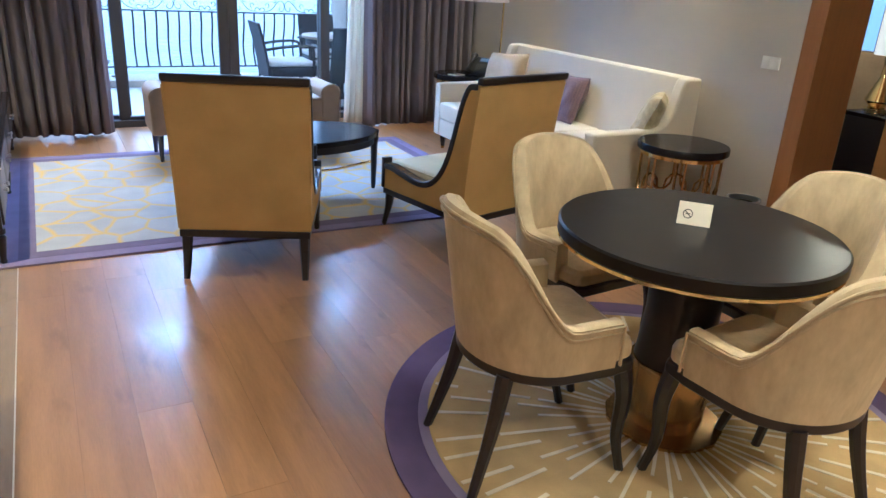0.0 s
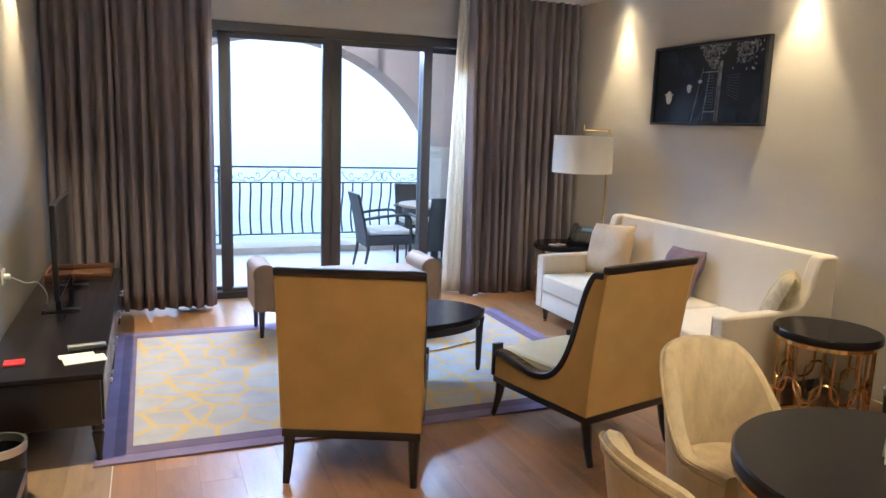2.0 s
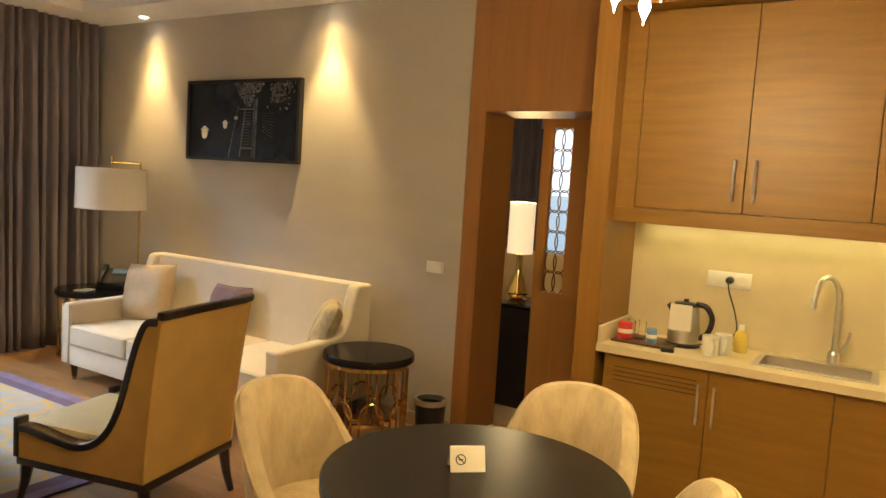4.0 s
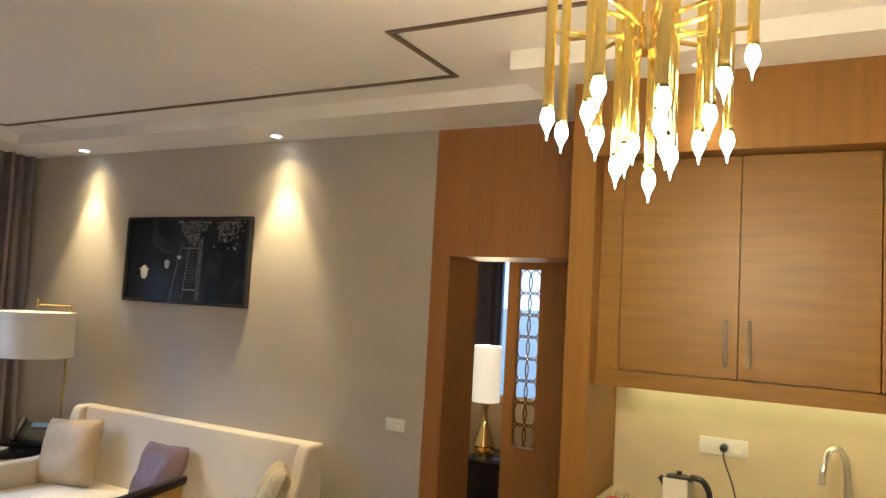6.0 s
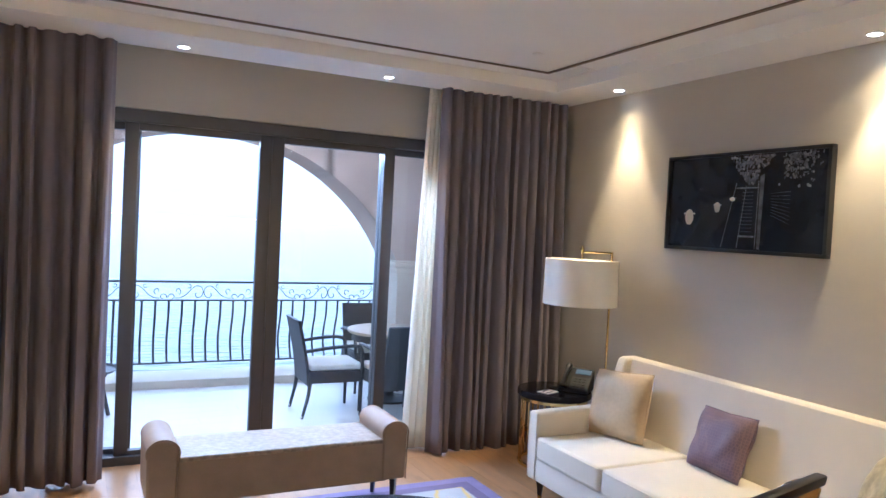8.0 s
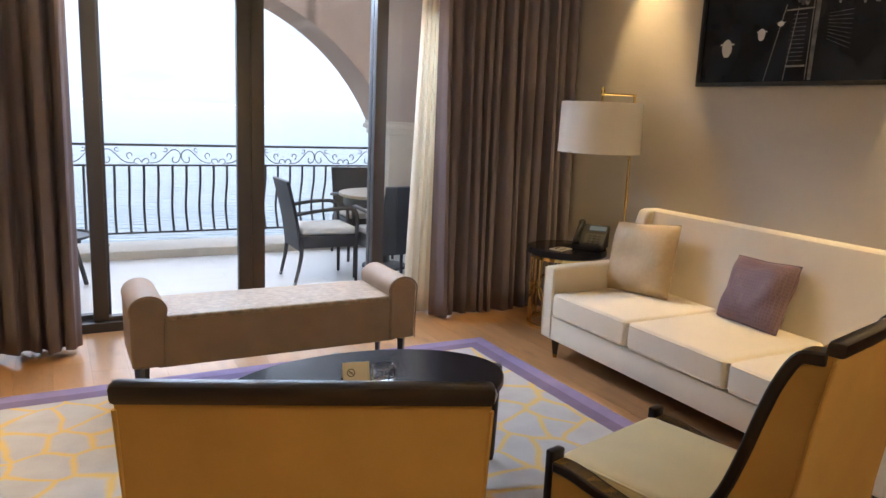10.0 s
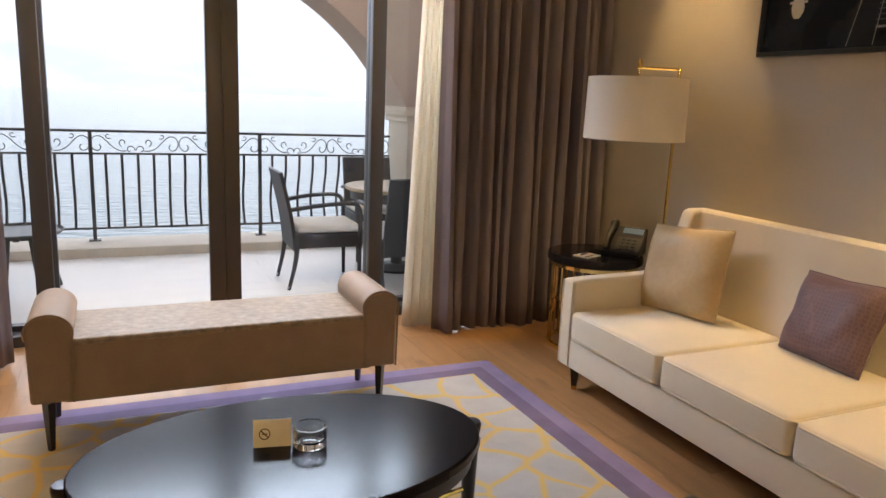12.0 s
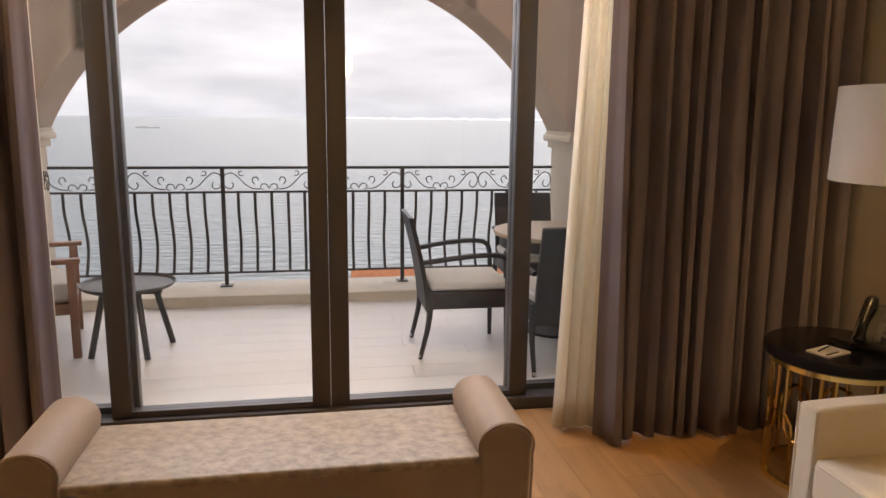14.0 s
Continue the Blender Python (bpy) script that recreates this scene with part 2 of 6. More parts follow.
SOFAFAB = mat("ivory sofa fabric", (0.68, 0.61, 0.49), rough=0.85, var=0.05, scale=3, bump=0.35, bscale=600, sheen=0.15, spec=0.2)
PILBEIGE = mat("champagne satin", (0.47, 0.35, 0.19), rough=0.42, var=0.12, scale=5, bump=0.25, bscale=40, sheen=0.3, spec=0.5)
PILPURPLE = mat("plum cushion fabric", (0.125, 0.078, 0.10), rough=0.55, var=0.15, scale=12, bump=0.3, bscale=60, sheen=0.4)
def add_rings(m, scale, colour, amount):
    """A small woven pattern of linked rings."""
    n, l = m.node_tree.nodes, m.node_tree.links
    b = n["Principled BSDF"]
    base = b.inputs["Base Color"].links[0].from_socket
    co, vo, lo, mx = n.new("ShaderNodeTexCoord"), n.new("ShaderNodeTexVoronoi"), n.new("ShaderNodeMapRange"), n.new("ShaderNodeMix")
    vo.inputs["Scale"].default_value, vo.inputs["Randomness"].default_value = scale, 0.25
    vo.feature = "DISTANCE_TO_EDGE"
    lo.inputs["From Min"].default_value, lo.inputs["From Max"].default_value = 0.05, 0.13
    lo.inputs["To Min"].default_value, lo.inputs["To Max"].default_value = amount, 0.0
    mx.data_type = "RGBA"
    mx.inputs["B"].default_value = (*colour, 1)
    l.new(co.outputs["Object"], vo.inputs["Vector"])
    l.new(vo.outputs["Distance"], lo.inputs["Value"])
    l.new(lo.outputs["Result"], mx.inputs["Factor"])
    l.new(base, mx.inputs["A"])
    l.new(mx.outputs["Result"], b.inputs["Base Color"])
    return m


add_rings(PILPURPLE, 55.0, (0.26, 0.165, 0.15), 0.3)
PILGREY = mat("silver-gold brocade", (0.42, 0.35, 0.19), rough=0.45, var=0.35, scale=18, bump=0.3, bscale=70, sheen=0.2)
CURTAIN = mat("grey-brown curtain", (0.18, 0.155, 0.175), rough=0.7, var=0.1, scale=4, bump=0.25, bscale=700, sheen=0.25, spec=0.2)
BRASS = mat("polished brass", (0.90, 0.70, 0.27), rough=0.13, metal=1.0, var=0.06)
CHANDGOLD = mat("bright yellow brass", (0.95, 0.80, 0.25), rough=0.17, metal=1.0, var=0.05)
BRASSDK = mat("antique brass", (0.45, 0.30, 0.10), rough=0.25, metal=1.0, var=0.15)
BRASSMID = mat("warm polished brass", (0.52, 0.34, 0.12), rough=0.2, metal=1.0, var=0.15)
STEEL = mat("brushed steel", (0.68, 0.67, 0.66), rough=0.36, metal=1.0, var=0.05)
ALU = mat("bronze aluminium frame", (0.075, 0.071, 0.076), rough=0.4, metal=0.2, var=0.06)
IRON = mat("dark painted iron", (0.055, 0.055, 0.058), rough=0.5, var=0.12, bump=0.1)
WICKER = mat("dark woven rattan", (0.035, 0.036, 0.042), rough=0.5, var=0.4, scale=70, bump=0.8, bscale=160, stretch=(1, 1, 2))
WHITEFAB = mat("white cushion", (0.72, 0.70, 0.66), rough=0.85, var=0.05, bump=0.2)
SHADE = mat("ivory lampshade", (0.74, 0.70, 0.62), rough=0.8, var=0.03, bump=0.15, bscale=500)
WHITE = mat("white plastic", (0.76, 0.75, 0.71), rough=0.35, var=0.02)
PAPER = mat("cream card", (0.78, 0.73, 0.62), rough=0.7, var=0.03)
BLACKPL = mat("black plastic", (0.012, 0.012, 0.014), rough=0.3, var=0.1)
SCREEN = mat("dark glossy screen", (0.006, 0.007, 0.009), rough=0.06, var=0.05)
PURPLE = mat("purple carpet border", (0.105, 0.075, 0.155), rough=0.95, var=0.15, scale=7, bump=0.5, bscale=300, spec=0.1)
LILAC = mat("lilac carpet line", (0.235, 0.19, 0.30), rough=0.95, var=0.12, scale=7, bump=0.5, bscale=300, spec=0.1)
RUGOUT = mat("lilac rug edge", (0.20, 0.162, 0.265), rough=0.95, var=0.14, scale=7, bump=0.5, bscale=300, spec=0.1)
RUGIN = mat("grey-purple rug band", (0.145, 0.115, 0.18), rough=0.95, var=0.14, scale=7, bump=0.5, bscale=300, spec=0.1)
CARPET = carpet_mat("patterned carpet")
OCHRECARPET = mat("ochre round carpet", (0.46, 0.325, 0.13), rough=0.95, var=0.22, scale=6, bump=0.5, bscale=300, spec=0.1)
RAYS = mat("pale carpet rays", (0.66, 0.58, 0.42), rough=0.95, var=0.15, scale=12, bump=0.4, bscale=300, spec=0.1)
STONE = mat("cream stone", (0.62, 0.53, 0.33), rough=0.3, var=0.08, scale=5, bump=0.04, detail=8)
TILE = wood_mat("pale wood-look tile", (0.69, 0.665, 0.64), 0.42, (0.8, 5, 1), rand=0.012, scale=2.5, var=0.05, bump=0.03)
TILEGAP = mat("tile joint", (0.70, 0.65, 0.61), rough=0.6)
RENDERW = mat("beige rendered wall", (0.46, 0.37, 0.30), rough=0.9, var=0.08, scale=3, bump=0.3, bscale=120)
CAPITAL = mat("cream moulding", (0.62, 0.55, 0.44), rough=0.8, var=0.08, scale=4, bump=0.2)
KERB = mat("pale stone kerb", (0.64, 0.58, 0.49), rough=0.8, var=0.1, bump=0.2)
SEA = sea_mat("sea water")
PANE = pane_mat("window glass")
GLASS = glass_mat("clear glass")
ORANGE = mat("orange roof tiles", (0.55, 0.20, 0.08), rough=0.8, var=0.2, bump=0.3)
RED = mat("red packaging", (0.55, 0.03, 0.03), rough=0.4)
YELLOW = mat("yellow liquid soap", (0.75, 0.6, 0.1), rough=0.25)
BLUE = mat("blue packaging", (0.15, 0.28, 0.5), rough=0.4)
LEATHER = wood_mat("brown tray leather", (0.10, 0.045, 0.02), 0.4, (2, 2, 2), var=0.2)
TEAK = wood_mat("reddish outdoor wood", (0.22, 0.09, 0.045), 0.45, (2, 12, 2), var=0.2)
TABLETOPW = wood_mat("weathered table slats", (0.45, 0.36, 0.26), 0.5, (2, 12, 2), var=0.15)
SPOTGLOW = glow_mat("lit lamp face", (1.0, 0.85, 0.6), 14)
BULBGLOW = glow_mat("lit glass bulb", (1.0, 0.82, 0.5), 16)
BEDSHADE = glow_mat("lit cream lampshade", (1.0, 0.74, 0.40), 0.36)
STRIPGLOW = glow_mat("lit strip", (1.0, 0.8, 0.35), 4)
PHONEPL = mat("matt black plastic", (0.012, 0.012, 0.015), rough=0.5, spec=0.3, var=0.1)
VENT = mat("shadowed slot", (0.06, 0.03, 0.01), rough=0.8)
INK = mat("black ink", (0.01, 0.01, 0.01), rough=0.6)
PHOTO = mat("dark photograph", (0.012, 0.015, 0.024), rough=0.22, var=0.5, scale=5)
PHOTOW = mat("pale print", (0.62, 0.60, 0.56), rough=0.4, var=0.1)
PHOTOL = mat("light foliage print", (0.22, 0.21, 0.195), rough=0.4, var=0.6, scale=30)
PHOTOG = mat("grey foliage print", (0.10, 0.10, 0.105), rough=0.4, var=0.95, scale=26)


# ---- mesh tools ----
def box(bm, x0, x1, y0, y1, z0, z1, bevel=0.0, seg=2):
    r = bmesh.ops.create_cube(bm, size=1.0)
    for v in r["verts"]:
        v.co = Vector(((x0 + x1) / 2 + v.co.x * (x1 - x0), (y0 + y1) / 2 + v.co.y * (y1 - y0), (z0 + z1) / 2 + v.co.z * (z1 - z0)))
    if bevel:
        edges = list({e for v in r["verts"] for e in v.link_edges})
        bmesh.ops.bevel(bm, geom=edges, offset=bevel, segments=seg, profile=0.5, affect="EDGES")
    return bm


def B(*a, **k):
    return box(bmesh.new(), *a, **k)


def lathe(bm, prof, c=(0, 0, 0), seg=32):
    """Turns (radius, height) pairs about the z axis."""
    rings = []
    for r, z in prof:
        if r < 1e-5:
            rings.append([bm.verts.new((c[0], c[1], c[2] + z))])
        else:
            rings.append([bm.verts.new((c[0] + r * math.cos(2 * math.pi * i / seg), c[1] + r * math.sin(2 * math.pi * i / seg), c[2] + z)) for i in range(seg)])
    for a, b in zip(rings, rings[1:]):
        for i in range(seg):
            j = (i + 1) % seg
            q = [a[i % len(a)], a[j % len(a)], b[j % len(b)], b[i % len(b)]]
            q = list(dict.fromkeys(q))
            if len(q) > 2:
                bm.faces.new(q)
    for ring, flip in ((rings[0], True), (rings[-1], False)):
        if len(ring) > 1 and prof[0] != prof[-1]:
            bm.faces.new(ring[::-1] if flip else ring)
    return bm


def L(prof, c=(0, 0, 0), seg=32):
    return lathe(bmesh.new(), prof, c, seg)


def tube(bm, pts, r, seg=8, closed=False):
    """A round bar along points; r may be one radius or one for each point."""
    pts = [Vector(p) for p in pts]
    n = len(pts)
    rs = r if isinstance(r, (list, tuple)) else [r] * n
    rings, ref = [], None
    for i, p in enumerate(pts):
        a = pts[(i - 1) % n] if closed or i else p
        b = pts[(i + 1) % n] if closed or i < n - 1 else p
        d = (b - a).normalized()
        if ref is None:
            ref = Vector((0, 0, 1)) if abs(d.z) < 0.9 else Vector((1, 0, 0))
        u = d.cross(ref).normalized()
        w = u.cross(d).normalized()
        ref = w
        rings.append([bm.verts.new(p + rs[i] * (math.cos(2 * math.pi * k / seg) * u + math.sin(2 * math.pi * k / seg) * w)) for k in range(seg)])
    pairs = list(zip(rings, rings[1:])) + ([(rings[-1], rings[0])] if closed else [])
    for a, b in pairs:
        for k in range(seg):
            j = (k + 1) % seg
            bm.faces.new((a[k], a[j], b[j], b[k]))
    if not closed:
        bm.faces.new(rings[0][::-1])
        bm.faces.new(rings[-1])
    return bm


def TB(pts, r, seg=8, closed=False):
    return tube(bmesh.new(), pts, r, seg, closed)


def prism(bm, poly, axis, a, b):
    """A polygon in the plane across an axis ("x": y, z; "y": x, z; "z": x, y), drawn out from a to b."""
    def at(p, t):
        return {"x": (t, p[0], p[1]), "y": (p[0], t, p[1]), "z": (p[0], p[1], t)}[axis]
    lo, hi = [bm.verts.new(at(p, a)) for p in poly], [bm.verts.new(at(p, b)) for p in poly]
    bm.faces.new(lo)
    bm.faces.new(hi[::-1])
    for i in range(len(poly)):
        j = (i + 1) % len(poly)
        bm.faces.new((lo[j], lo[i], hi[i], hi[j]))
    return bm


def PR(poly, axis, a, b):
    return prism(bmesh.new(), poly, axis, a, b)


def smooth_line(pts, n=6):
    """A Catmull-Rom curve through points."""
    P = [Vector(p) for p in pts]
    P = [2 * P[0] - P[1]] + P + [2 * P[-1] - P[-2]]
    out = []
    for i in range(1, len(P) - 2):
        for k in range(n):
            t = k / n
            out.append(0.5 * (2 * P[i] + (P[i + 1] - P[i - 1]) * t + (2 * P[i - 1] - 5 * P[i] + 4 * P[i + 1] - P[i + 2]) * t * t
                              + (3 * P[i] - P[i - 1] - 3 * P[i + 1] + P[i + 2]) * t ** 3))
    return out + [P[-2]]


def band(bm, line, axis, a, b, thick):
    """A strip of given thickness laid along a 2D line, drawn out from a to b along an axis."""
    pts = [Vector((p[0], p[1])) for p in line]
    off = []
    for i, p in enumerate(pts):
        d = (pts[min(i + 1, len(pts) - 1)] - pts[max(i - 1, 0)]).normalized()
        off.append(p + Vector((-d.y, d.x)) * thick)
    return prism(bm, [tuple(p) for p in pts] + [tuple(p) for p in off[::-1]], axis, a, b)


def finish(bm, smooth=True):
    bmesh.ops.recalc_face_normals(bm, faces=bm.faces[:])
    me = bpy.data.meshes.new("mesh")
    bm.to_mesh(me)
    bm.free()
    if smooth:
        me.shade_smooth()
        me.set_sharp_from_angle(angle=radians(38))
    return me


def part(name, bm, material, parent=None, label="", at=None, bevel=0.0):
    """One mesh object, under a thing or a part."""
    me = finish(bm)
    me.materials.append(material)
    ob = new(name, me)
    if parent:
        ob.parent = parent
    if at is not None:
        ob.matrix_basis = at
    if bevel:
        md = ob.modifiers.new("bevel", "BEVEL")
        md.width, md.segments, md.limit_method, md.angle_limit = bevel, 2, "ANGLE", radians(40)
    if label:
        ob["label"] = label
    return ob


def thing(name, m, label, category, group="", kind=""):
    ob = new(name)
    ob.empty_display_size = 0.1
    ob.matrix_basis = m
    return tagged(ob, label, category, group, kind)


def single(name, bm, material, label, category, m=None, group="", kind="", bevel=0.0):
    ob = part(name, bm, material, at=m, bevel=bevel)
    return tagged(ob, label, category, group, kind)


def structure(name, bm, material, label, category, bevel=0.0):
    return single(name, bm, material, label, category, kind="structure", bevel=bevel)


# ---- large structure: the living room ----
XE, XW, YN, YS = 4.30, -0.50, 7.60, -1.6
ZC, ZS = 2.945, 2.858
floor = structure("floor", B(XW - 0.1, XE + 0.42, YS - 0.1, YN + 0.02, -0.12, -0.004), GAP, "oak plank floor with dark joints", "floor")
structure("trim_floor", B(0.0615, 0.0665, YS, 4.365, -0.003, 0.0016), FLOORTRIM, "thin pale metal strip between two floor woods", "trim")
bm = B(XE, XE + 0.40, 3.365, YN + 0.3, 0, 3.1)
wall_east = structure("wall_east", bm, WALLPAPER, "beige-grey textured wallpaper wall behind the sofa", "wall")
structure("wall_west", B(XW - 0.2, XW, YS - 0.2, YN + 0.3, 0, 3.1), WALLPAPER, "beige-grey textured wallpaper wall behind the console", "wall")
structure("wall_south", B(XW, XE + 0.4, YS - 0.2, YS, 0, 3.1), WALLPAPER, "plain beige-grey wall closing the room", "wall")
# the window wall: a deep head over the sliding doors and a pier at each side
WX0, WX1, WZ = 0.10, 3.75, 2.49
bm = B(XW, XE, YN, YN + 0.25, WZ, 3.1)
box(bm, XW, WX0, YN, YN + 0.25, 0, WZ)
box(bm, WX1, XE, YN, YN + 0.25, 0, WZ)
structure("wall_north", bm, WALLPAPER, "beige-grey wall round the balcony doors", "wall")
# ceiling: raised middle, lower border along the walls, bulkhead over the kitchen, open slot for the curtains
bm = B(XW, XE, YS, YN, ZC, 3.1)
box(bm, 3.86, XE, 2.53, 7.33, ZS, ZC - 0.001)
box(bm, 3.40, XE, YS, 2.53, ZS, ZC - 0.001)
box(bm, XW, 3.86, 6.83, 7.33, ZS, ZC - 0.001)
box(bm, XW, -0.02, YS, 6.83, ZS, ZC - 0.001)
ceiling = structure("ceiling", bm, PLASTER, "white painted ceiling with a lower border", "ceiling")
bm = bmesh.new()
TW = 0.026
for x0, x1, y0, y1 in ((3.64 - TW, 3.64, 2.93, 6.60), (0.2 - TW, 3.64, 6.60, 6.60 + TW), (3.03 - TW, 3.64, 2.93 - TW, 2.93), (3.03 - TW, 3.03, YS, 2.93 - TW), (0.2 - TW, 0.2, YS, 6.60)):
    box(bm, x0, x1, y0, y1, ZC - 0.010, ZC - 0.002)
structure("trim_ceiling", bm, mat("brown ceiling strip", (0.13, 0.085, 0.06), rough=0.5), "thin dark brown strip running round the ceiling", "trim")
bm = B(XE - 0.014, XE - 0.001, 3.37, 7.3, 0, 0.09)
box(bm, XW + 0.001, XW + 0.014, YS, 7.3, 0, 0.09)
structure("baseboard", bm, mat("painted skirting", (0.36, 0.29, 0.21), rough=0.5), "low beige skirting board along the walls", "baseboard")

# the wooden portal to the bedroom
bm = B(XE + 0.001, XE + 0.40, 3.245, 3.364, 0, ZS)
box(bm, XE + 0.001, XE + 0.40, 2.335, 3.245, 2.10, ZS)
box(bm, XE + 0.001, XE + 0.40, 2.225, 2.335, 0, 2.10)
structure("door_1", bm, REDWOOD, "reddish wood panelled portal of the open bedroom doorway", "door", bevel=0.002)

# ---- the balcony doors ----
FD, GY = 0.09, 7.69


def sash(name, x0, x1, y, label):
    """One glazed door leaf with its frame and pane."""
    t = thing(name, pose((x0 + x1) / 2, y, 0), label, "sliding door", "balcony door leaves", "structure")
    w = (x1 - x0) / 2
    part("stile", B(-w, -w + FD, -0.03, 0.03, 0.06, 2.40, bevel=0.004), ALU, t)
    part("stile", B(w - FD, w, -0.03, 0.03, 0.06, 2.40, bevel=0.004), ALU, t)
    part("rail", B(-w + FD, w - FD, -0.028, 0.028, 0.06, 0.09), ALU, t)
    part("rail", B(-w + FD, w - FD, -0.028, 0.028, 2.35, 2.40), ALU, t)
    p = part("pane", B(-w + FD, w - FD, -0.004, 0.004, 0.09, 2.35), PANE, t)
    p.visible_shadow = False
    return t


sash("window_1", 0.868, 1.888, GY, "closed dark-framed glass balcony door leaf")
sash("window_1", 1.880 + 0.01, 2.888, GY, "closed dark-framed glass balcony door leaf")
sash("window_2", 0.13, 0.98, GY + 0.075, "fixed dark-framed glass leaf half behind the curtain")
sash("window_2", 2.80, 3.72, GY + 0.075, "fixed dark-framed glass leaf half behind the curtain")
bm = B(WX0, WX1, YN + 0.03, YN + 0.22, 2.40, WZ - 0.002)
box(bm, WX0, WX1, YN + 0.03, YN + 0.22, -0.01, 0.058)
box(bm, WX0, WX0 + 0.03, YN + 0.03, YN + 0.22, 0.058, 2.40)
box(bm, WX1 - 0.03, WX1, YN + 0.03, YN + 0.22, 0.058, 2.40)
structure("door_frame", bm, ALU, "dark bronze aluminium frame and track of the balcony doors", "door frame", bevel=0.003)


# ---- curtains ----
def curtain(name, x0, x1, y, z0, z1, material, label, folds, amp, seed, thick=0.004, spread=0.0):
    """Hanging cloth: uneven pleats, pinched at the heading and fuller at the hem; spread draws its first edge out at the hem."""
    rng = random.Random(seed)
    n, rows = int((x1 - x0) / 0.0075), 18
    edges = [0.0]
    for _ in range(folds):
        edges.append(edges[-1] + rng.uniform(0.55, 1.5))
    edges = [e / edges[-1] for e in edges]
    deep = [rng.uniform(0.65, 1.25) for _ in range(folds)]
    lean = [rng.uniform(-0.25, 0.25) for _ in range(folds)]
    drift = [rng.uniform(-0.018, 0.018) for _ in range(folds)]
    bm = bmesh.new()
    grid = []
    for j in range(rows + 1):
        v = j / rows
        z = z0 + (z1 - z0) * v
        row = []
        for i in range(n + 1):
            u = i / n
            k = max(q for q in range(folds) if edges[q] <= u)
            w = (u - edges[k]) / (edges[k + 1] - edges[k])
            swell = 0.5 - 0.5 * math.cos(2 * math.pi * min(1.0, max(0.0, w + lean[k] * w * (1 - w) * 1.6)))
            swell = swell ** 0.72
            a = amp * deep[k] * (0.62 + 0.55 * (1 - v) ** 1.3)
            crease = 0.012 * math.sin(9 * w + 5 * v + k * 1.7) * (1 - v) * (1 if 0 < w < 1 else 0) * swell
            yy = y + amp - 2 * a * swell + crease
            hang = math.sin(math.pi * w)
            xx = x0 + (x1 - x0) * u + drift[k] * hang * (1 - v) * 1.6 + 0.16 * a * math.sin(4 * math.pi * w) - spread * (1 - u) * (1 - v)
            row.append(bm.verts.new((xx, yy, z + (0.010 * swell * deep[k] if j == 0 else 0))))
        grid.append(row)
    for a, b in zip(grid, grid[1:]):
        for i in range(n):
            bm.faces.new((a[i], a[i + 1], b[i + 1], b[i]))
    ob = single(name, bm, material, label, "curtain")
    md = ob.modifiers.new("thickness", "SOLIDIFY")
    md.thickness = thick
    ob.data.shade_smooth()
    return ob


SHEER = bpy.data.materials.new("ivory sheer")
SHEER.use_nodes = True
sn, sl = SHEER.node_tree.nodes, SHEER.node_tree.links
s_d, s_t, s_m = sn.new("ShaderNodeBsdfDiffuse"), sn.new("ShaderNodeBsdfTranslucent"), sn.new("ShaderNodeMixShader")
s_d.inputs["Color"].default_value, s_t.inputs["Color"].default_value = (0.88, 0.84, 0.74, 1), (0.88, 0.82, 0.70, 1)
s_m.inputs[0].default_value = 0.5
sl.new(s_d.outputs[0], s_m.inputs[1])
sl.new(s_t.outputs[0], s_m.inputs[2])
sl.new(s_m.outputs[0], sn["Material Output"].inputs["Surface"])
curtain("curtain", -0.47, 0.785, 7.23, 0.035, ZC - 0.005, CURTAIN, "heavy grey-brown curtain drawn aside in deep folds", 14, 0.052, 3)
curtain("curtain", 3.10, 4.26, 7.22, 0.003, ZC - 0.005, CURTAIN, "heavy grey-brown curtain gathered beside the sofa corner", 13, 0.056, 8)
curtain("sheer_curtain", 3.045, 3.22, 7.36, 0.004, ZC - 0.005, SHEER, "thin ivory sheer curtain gathered behind the heavy one", 5, 0.022, 5, 0.0015, spread=0.11)
curtain("sheer_curtain", 0.46, 0.755, 7.36, 0.012, ZC - 0.005, SHEER, "thin ivory sheer curtain gathered behind the heavy one", 6, 0.022, 6, 0.0015)

# ---- ceiling fittings ----
SPOTS = [(4.16, 6.46), (4.16, 4.51), (1.175, 7.17), (2.606, 7.17), (-0.40, 6.2), (-0.40, 4.2), (-0.40, 2.0), (3.58, 1.75), (3.58, 0.55), (0.95, -0.55), (2.35, -0.55)]


def downlight(x, y, z):
    t = thing("ceiling_spotlight", pose(x, y, z), "small round recessed ceiling spotlight, lit", "spotlight", "ceiling spotlights")
    part("ring", L([(0.034, -0.002), (0.047, -0.004), (0.050, 0.0), (0.034, 0.0), (0.034, -0.002)], seg=24), WHITE, t)
    part("lamp_face", L([(0.0, 0.001), (0.034, 0.001), (0.034, -0.0015), (0.0, -0.0015)], seg=20), SPOTGLOW, t)
    return t


